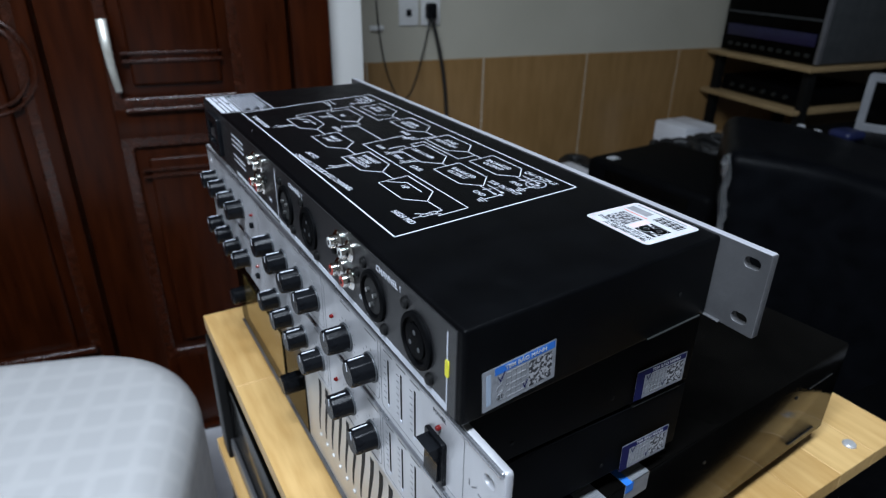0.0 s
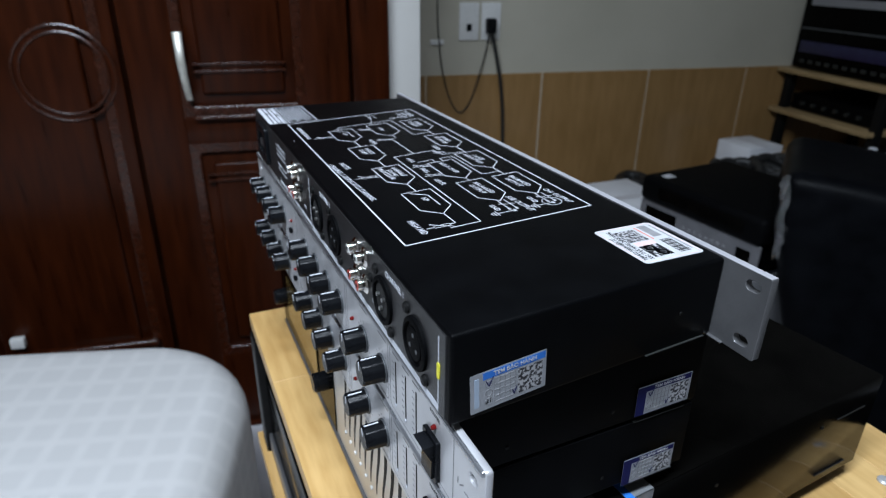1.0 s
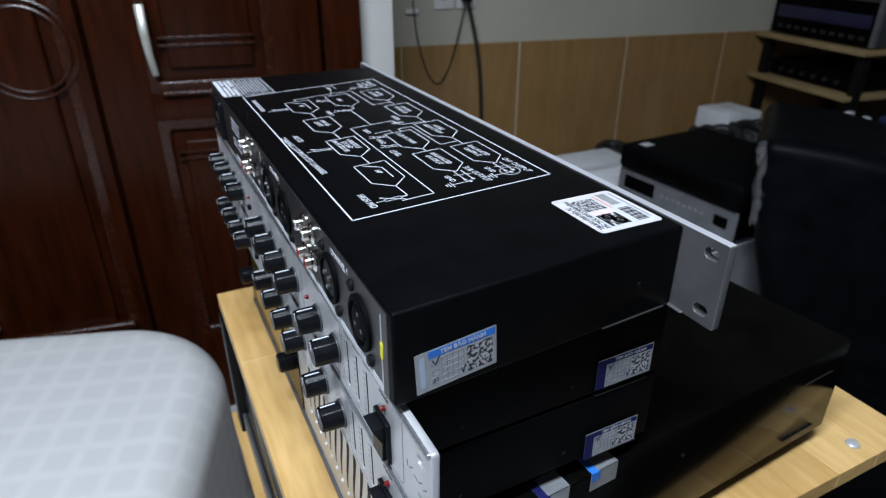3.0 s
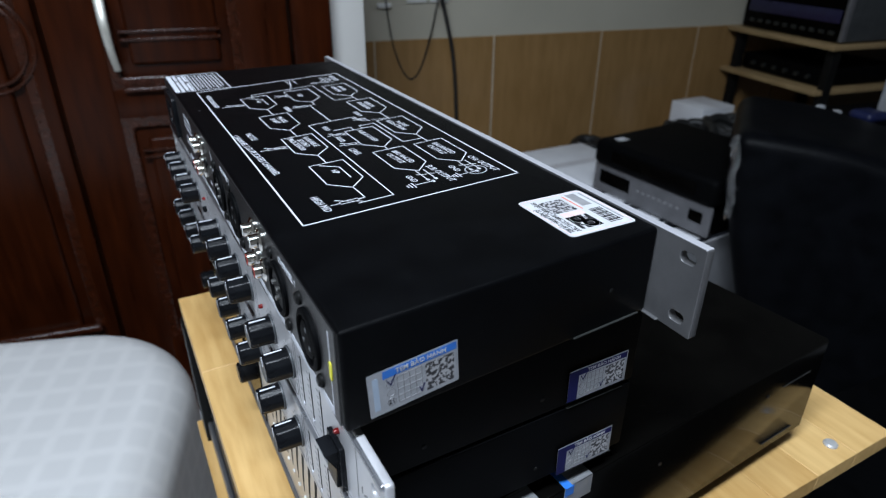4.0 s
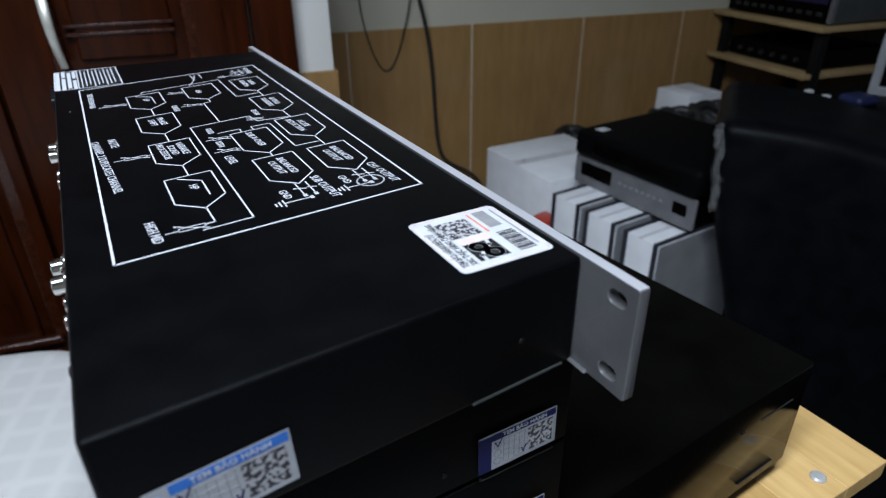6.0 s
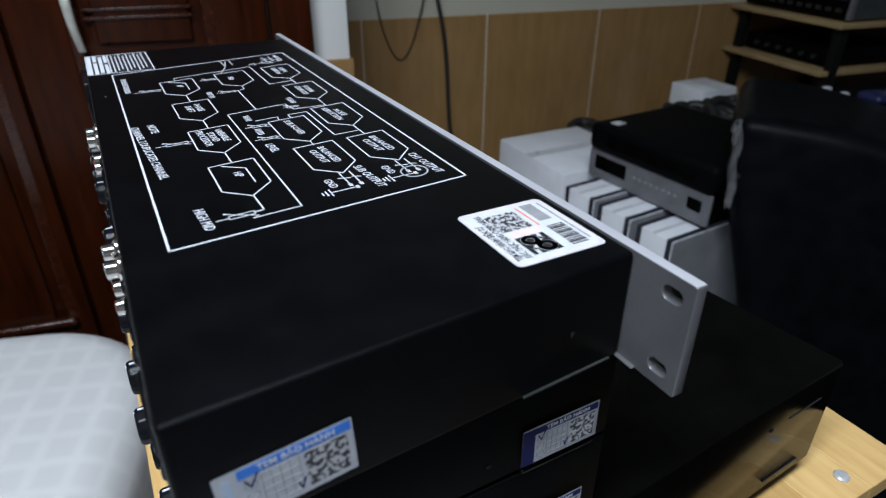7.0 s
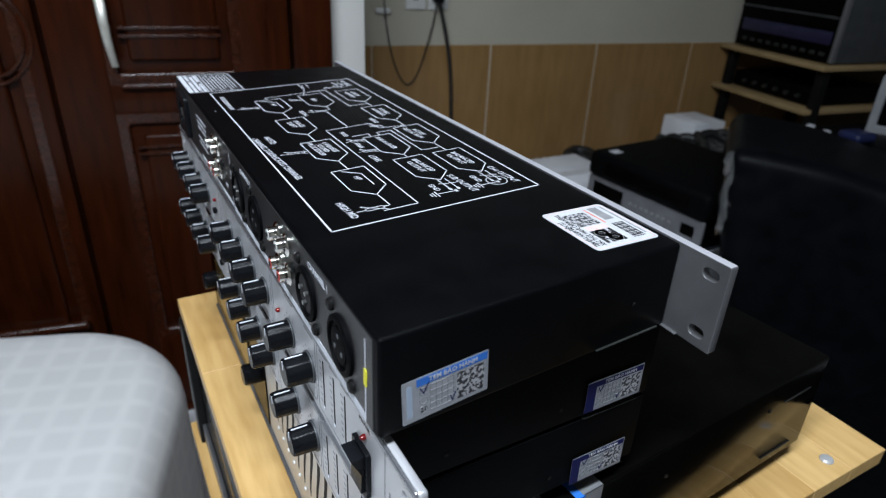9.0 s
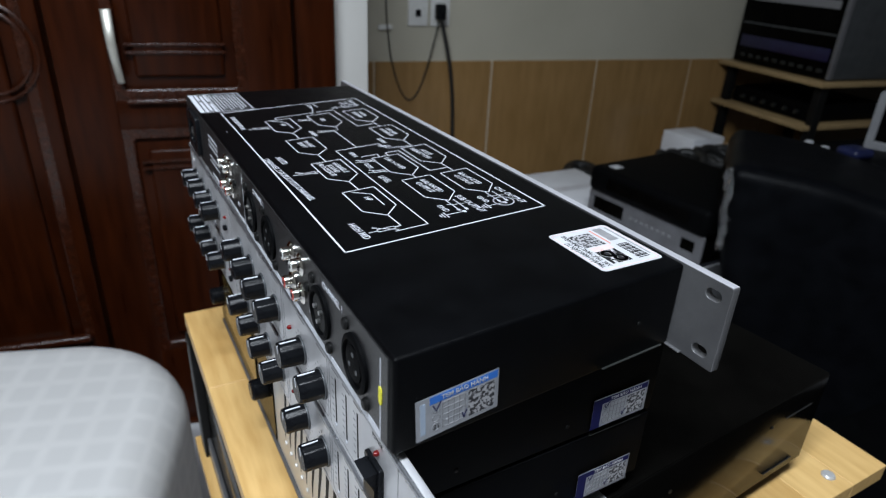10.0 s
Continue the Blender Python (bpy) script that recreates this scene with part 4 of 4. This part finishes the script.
on_seal("emblem", 0.0045, 0.0170, 0.0095, 0.0215, BLACK_PRINT, "black square emblem")
for (a, b), r in (((0.0080, 0.0172), 0.0026), ((0.0136, 0.0140), 0.0025)):
    loop = [(r * math.cos(2 * math.pi * k / 24), r * math.sin(2 * math.pi * k / 24)) for k in range(25)]
    part("emblem_loop", ribbons([loop], 0.0019), PAPER, seal, m=SEAL @ at(a, -b, 0.00006))
part("emblem_tail", ribbons([[(0.0048, -0.0118), (0.0078, -0.0120), (0.0112, -0.0150), (0.0136, -0.0185), (0.0165, -0.0190)]], 0.0014), PAPER, seal, m=SEAL @ at(0, 0, 0.00006))
on_seal("stamp", 0.0175, 0.0215, 0.010, 0.022, PINK_PRINT)
for i in range(13):
    w = (0.0006, 0.0010, 0.0007)[i % 3]
    on_seal("code_bar", 0.0045 + i * 0.00125, 0.0045 + i * 0.00125 + w, 0.0255, 0.0325, BLACK_PRINT)
on_seal("scratch_field", 0.0245, 0.0385, 0.026, 0.0315, GREY_PRINT, "grey scratch-off field")
for i, b in enumerate((0.0235, 0.0338)):
    on_seal("print_bar", 0.022 - 0.016 * (i == 1), 0.038, b, b + 0.0008, RED_PRINT if i == 0 else GREY_PRINT)

# ---- far corner: cartons, mixers, case and shelf ----


def carton(m, w, d, h, stripe, label):
    t = thing("carton", m, label, "carton", "white cartons")
    part("box", block(0, d, 0, w, 0, h, 0.003), CARTON_WHITE, t)
    part("tape", block(-0.0006, d * 0.9, w * 0.46, w * 0.56, h - 0.001, h + 0.0006), TAPE, t, "pale sealing tape")
    if stripe:
        part("stripe", block(-0.001, d, 0.0006, 0.012, 0.0, h + 0.001), DARK_STRIPE, t, "dark stripe along the carton edge")
        part("stripe", block(-0.001, d, w - 0.013, w - 0.0008, 0.0, h + 0.001), DARK_STRIPE, t)
    if stripe:
        # thin sheet that paints the shade on the white near side
        part("side_wrap", block(0.004, d - 0.004, -0.0012, 0.0004, 0.004, h - 0.004), SHADED_WHITE, t, "white carton side painted shade grey")
    part("printed_patch", block(-0.0012, 0.0, w * 0.25, w * 0.75, h * 0.62, h * 0.72), PALE_PRINT, t)
    return t


CT = -0.505
for i, (x, y) in enumerate(((0.965, 0.645), (0.950, 0.755), (0.940, 0.862))):
    carton(pose(x, y, FLOOR, 0, 0, 3), 0.094, 0.30, CT - FLOOR + 0.006 * i, True, "white shallow carton with dark edges under the mixers")
carton(pose(0.985, 1.03, FLOOR, 0, 0, -2), 0.31, 0.28, -0.50 - FLOOR, False, "large plain white carton on the floor by the wall")
single("red_packet", block(0, 0.05, 0, 0.05, 0, 0.50, 0.008), RED_PLASTIC, pose(0.93, 0.965, FLOOR, 0, 0, 10), "red printed packet between cartons", "packet")

lower = thing("mixer", pose(1.055, 0.652, CT + 0.0125, 0, 0, 3), "silver-fronted audio unit lying on white cartons", "mixer", "mixers")
part("case", block(0.006, 0.30, 0, 0.33, 0.0, 0.066, 0.004), BLACK_PAINT, lower)
part("front_panel", plate("front_panel", [rounded(-0.345, 0.01, 0.0, 0.070, 0.004, 3), rounded(-0.330, -0.225, 0.02, 0.058, 0.004, 3), rounded(-0.050, -0.010, 0.022, 0.052, 0.004, 3)], 0.006, MIXER_GREY, 0.001), MIXER_GREY, lower, "silver front with dark windows", at(0, 0, 0, FACE_LEFT))
for y0, y1 in ((0.225, 0.330), (0.010, 0.050)):
    part("window", block(0.003, 0.0075, y0, y1, 0.018, 0.060), BLACK_GLOSS, lower)
for i in range(8):
    part("button", block(-0.002, 0.001, 0.075 + 0.017 * i, 0.084 + 0.017 * i, 0.035, 0.042, 0.001), GREY_PRINT, lower)
upper = thing("mixer", pose(1.045, 0.635, CT + 0.083, 0, 0, 3), "black rounded audio unit stacked on the silver one", "mixer", "mixers")
part("case", block(0.0, 0.31, 0, 0.365, 0.0, 0.066, 0.016, 4), BLACK_SATIN, upper)
part("front_window", block(-0.002, 0.003, 0.05, 0.30, 0.018, 0.048, 0.002), BLACK_GLOSS, upper)
part("sticker", block(0.03, 0.06, 0.305, 0.330, 0.0655, 0.0666), PAPER, upper, "small white sticker")

film = bmesh.new()
n = 14
vs = [[film.verts.new((0.013 * j / 5 + 0.022 * i / n + 0.005 * math.sin(i * 1.3 + j), -0.014 * i / n - 0.010 * math.sin(j * 1.7 + i * 0.6), -0.19 * (i / n) ** 1.3 + 0.010 * math.sin(j * 2.1 + i))) for j in range(6)] for i in range(n)]
for i in range(n - 1):
    for j in range(5):
        film.faces.new((vs[i][j], vs[i + 1][j], vs[i + 1][j + 1], vs[i][j + 1]))
sheet = single("plastic_film", film, FILM, pose(1.020, 0.605, -0.250), "crumpled clear plastic film hanging by the case", "plastic film")
mod = sheet.modifiers.new("thickness", "SOLIDIFY")
mod.thickness = 0.001

# large soft black case
soft = bmesh.new()
block(0, 0.62, 0, 0.38, 0, 0.835, 0.035, 5, soft)
bmesh.ops.subdivide_edges(soft, edges=[e for e in soft.edges if e.calc_length() > 0.15], cuts=9, use_grid_fill=True)
for v in soft.verts:
    x, y, z = v.co
    v.co.z -= 0.10 * (x / 0.60) ** 1.5 * (z / 0.815)
    v.co.x += 0.21 * (1 - min(z, 0.72) / 0.72)
    v.co += Vector((0, 0.012 * noise.noise(v.co * 6), 0.010 * noise.noise(v.co * 5 + Vector((3, 1, 2)))))
case = thing("soft_case", pose(1.024, 0.608, FLOOR, 0, 0, -53), "tall black leatherette equipment case with a seam", "case")
part("shell", soft, LEATHER, case)
part("seam", cable([(0.30, 0.04, 0.779), (0.31, 0.15, 0.781), (0.32, 0.34, 0.776)], 0.004), CABLE, case)

# shelf rack by the wall
rack = thing("shelf_rack", ROOM @ pose(1.79, 1.36, FLOOR), "black steel rack with dull pine shelves by the wall", "rack")
for z in (-0.208 - FLOOR, -0.356 - FLOOR, 0.30):
    part("shelf", block(0, 0.46, 0.0 if z > 0.8 else 0.025, 0.476, z - 0.016, z, 0.002), SHELF_WOOD, rack, "dull pine shelf board")
for x in (0.03, 0.41):
    for y in (0.02, 0.43):
        part("post", block(x, x + 0.03, y, y + 0.03, 0, 0.845, 0.002), BLACK_STEEL, rack)
tall = thing("rack_amplifier", ROOM @ pose(1.825, 1.375, -0.208), "tall dark audio unit with a violet band on the shelf", "amplifier")
part("case", block(0.006, 0.40, 0.0, 0.43, 0.006, 0.42, 0.003), CASE_GREY, tall, "grey steel case")
part("front_panel", block(-0.002, 0.006, 0.0, 0.43, 0.006, 0.42, 0.003), BLACK_GLOSS, tall)
part("corner_trim", block(-0.005, 0.014, -0.004, 0.010, 0.006, 0.42, 0.003), MIXER_GREY, tall, "grey metal corner trim")
part("violet_band", block(-0.004, -0.001, 0.02, 0.41, 0.06, 0.10, 0.001), PURPLE, tall)
for i in range(10):
    part("control", block(-0.006, -0.001, 0.03 + 0.038 * i, 0.052 + 0.038 * i, 0.024, 0.036, 0.002), LIP_STEEL, tall)
for z in (0.14, 0.26, 0.34):
    part("groove", block(-0.004, -0.001, 0.01, 0.42, z, z + 0.006), CASE_GREY, tall)
part("pale_strip", block(-0.004, -0.001, 0.03, 0.40, 0.22, 0.245), GREY_PRINT, tall)
low = thing("shelf_unit", ROOM @ pose(1.84, 1.42, -0.356), "dark flat audio unit on the middle shelf", "audio unit")
part("case", block(0, 0.34, 0, 0.36, 0.005, 0.06, 0.003), BLACK_PAINT, low)
for i in range(6):
    part("control", rod(0.007, 0.012, 16, turn=FACE_LEFT), LIP_STEEL, low, m=at(0, 0.05 + 0.05 * i, 0.03))

carton(ROOM @ pose(1.68, 1.60, FLOOR, 0, 0, 97), 0.155, 0.15, -0.445 - FLOOR, False, "small white carton standing by the tiled wall")
single("brown_carton", block(0, 0.04, 0, 0.2, 0, 0.60, 0.004), CARDBOARD, ROOM @ pose(1.675, 1.56, FLOOR, 0, 0, 4), "brown cardboard carton under the shelf", "carton")
single("equipment_trunk", block(0, 0.34, 0, 0.33, 0, 0.44, 0.01), BLACK_PAINT, ROOM @ pose(1.02, 1.50, FLOOR), "black equipment trunk by the tiled wall", "trunk", "black trunks")
single("equipment_trunk", block(0, 0.42, 0, 0.24, 0, 0.545, 0.01), BLACK_PAINT, ROOM @ pose(1.29, 1.27, FLOOR), "black equipment trunk beside the white carton", "trunk", "black trunks")
for k, (u, n0, z, s) in enumerate(((1.34, 1.42, -0.525, 0.07), (1.50, 1.40, -0.525, 0.10), (1.20, 1.76, -0.63, 0.06))):
    pts = []
    rng = random.Random(k)
    for i in range(26):
        a = i * 0.9
        pts.append((s * math.cos(a) * rng.uniform(0.7, 1.3), s * math.sin(a) * rng.uniform(0.7, 1.3), 0.012 + (0.010 if k == 2 else 0.026) * (i % 4) + 0.008 * rng.random()))
    single("cable_coil", cable(pts, 0.015), CABLE, ROOM @ pose(u, n0, z), "coil of thick black cable", "cable", "cable coils")

# things past the case
single("storage_trunk", block(1.44, 2.1, 0.45, 1.10, FLOOR, -0.310, 0.01), BLACK_PAINT, ROOM, "large black storage trunk behind the case", "trunk")
for u, n0, w in ((1.446, 1.062, 0.022), (1.444, 1.008, 0.020)):
    single("white_packet", block(0, w, 0, 0.018, 0, 0.013, 0.005, 3), PAPER, ROOM @ pose(u, n0, -0.311), "small crumpled white packet", "packet", "white packets")
single("blue_bag", block(0, 0.07, 0, 0.065, 0, 0.026, 0.012, 4), BLUE_CLOTH, ROOM @ pose(1.455, 0.925, -0.312), "crumpled blue plastic bag", "bag")
mon = thing("monitor", ROOM @ pose(1.675, 0.89, -0.311, 0, 0, -60), "white-framed screen standing behind the case", "monitor")
# white frame greyed by colour to look dim in its corner
part("frame", plate("frame", [rounded(-0.15, 0.15, 0, 0.15, 0.006, 3), rounded(-0.135, 0.135, 0.018, 0.135, 0.003, 2)], 0.03, SHADED_WHITE, 0.003), SHADED_WHITE, mon, m=FACE_NEAR)
part("screen", block(-0.14, 0.14, 0.01, 0.02, 0.014, 0.139), BLACK_GLOSS, mon)

# added black block: darkens the floor here and the amplifier's reflection of it
single("floor_trunk", block(0, 0.50, 0, 0.62, 0, 0.60, 0.012), BLACK_PAINT, pose(0.50, -0.42, FLOOR, 0, 0, -4), "added black block that keeps the floor beside the table dark", "trunk")

# ---- lower tier of the table ----
for x0, y0 in ((-0.028, 0.448), (0.39, 0.448), (0.39, 0.02), (-0.028, 0.02)):
    part("leg", block(x0, x0 + 0.03, y0, y0 + 0.03, 0, BOARD - 0.0165, 0.002), BLACK_STEEL, table, "black steel leg")
part("bolt", tube_profile([(0.0055, 0), (0.0055, 0.001), (0.0042, 0.0024), (0.0005, 0.0028)], 20), BOLT, table, "zinc bolt head", at(0.403, 0.013, BOARD))
deck = thing("lower_unit", pose(-0.026, 0.02, -0.4242), "dark audio unit with a silver edge on the lower tier", "audio unit")
part("case", block(0.012, 0.36, 0.035, 0.425, 0.006, 0.11, 0.003), BLACK_PAINT, deck)
part("front_panel", block(0.006, 0.012, 0.033, 0.427, 0.004, 0.112, 0.002), BLACK_GLOSS, deck)
part("silver_edge", block(0.002, 0.006, 0.033, 0.427, 0.004, 0.028, 0.001), ALU, deck, "silver lower edge")

# ---- pieces: table staves and wall tiles ----
stave_board(BOARD, -0.025, 0.461, -0.003, 0.488, 0.016, 1)
stave_board(-0.425 - FLOOR, -0.034, 0.461, 0.002, 0.49, 0.016, 2)

part("grout_bed", block(0.2965, 2.345, N_WALL - 0.004, N_WALL + 0.0015, FLOOR, WAINSCOT - 0.001), GROUT, wall_n)
tile_mesh = mesh_of("tile", block(0.0035, 0.4085, -0.006, 0.002, 0.0, WAINSCOT - FLOOR - 0.001, 0.0015, 1), TILE)
for i in range(5):
    part("tile", tile_mesh, TILE, wall_n, m=at(0.425 + 0.412 * i, N_WALL - 0.004, FLOOR))
part("tile", mesh_of("tile", block(0.299, 0.4235, N_WALL - 0.010, N_WALL - 0.002, FLOOR, WAINSCOT - 0.001, 0.0015, 1), TILE), TILE, wall_n)
part("tile", block(0.2115, 0.2925, 1.321, 1.329, FLOOR, WAINSCOT, 0.0015, 1), TILE, pier)
part("tile", block(0.2925, 0.2985, 1.321, N_WALL - 0.011, FLOOR, WAINSCOT, 0.0015, 1), TILE, pier)
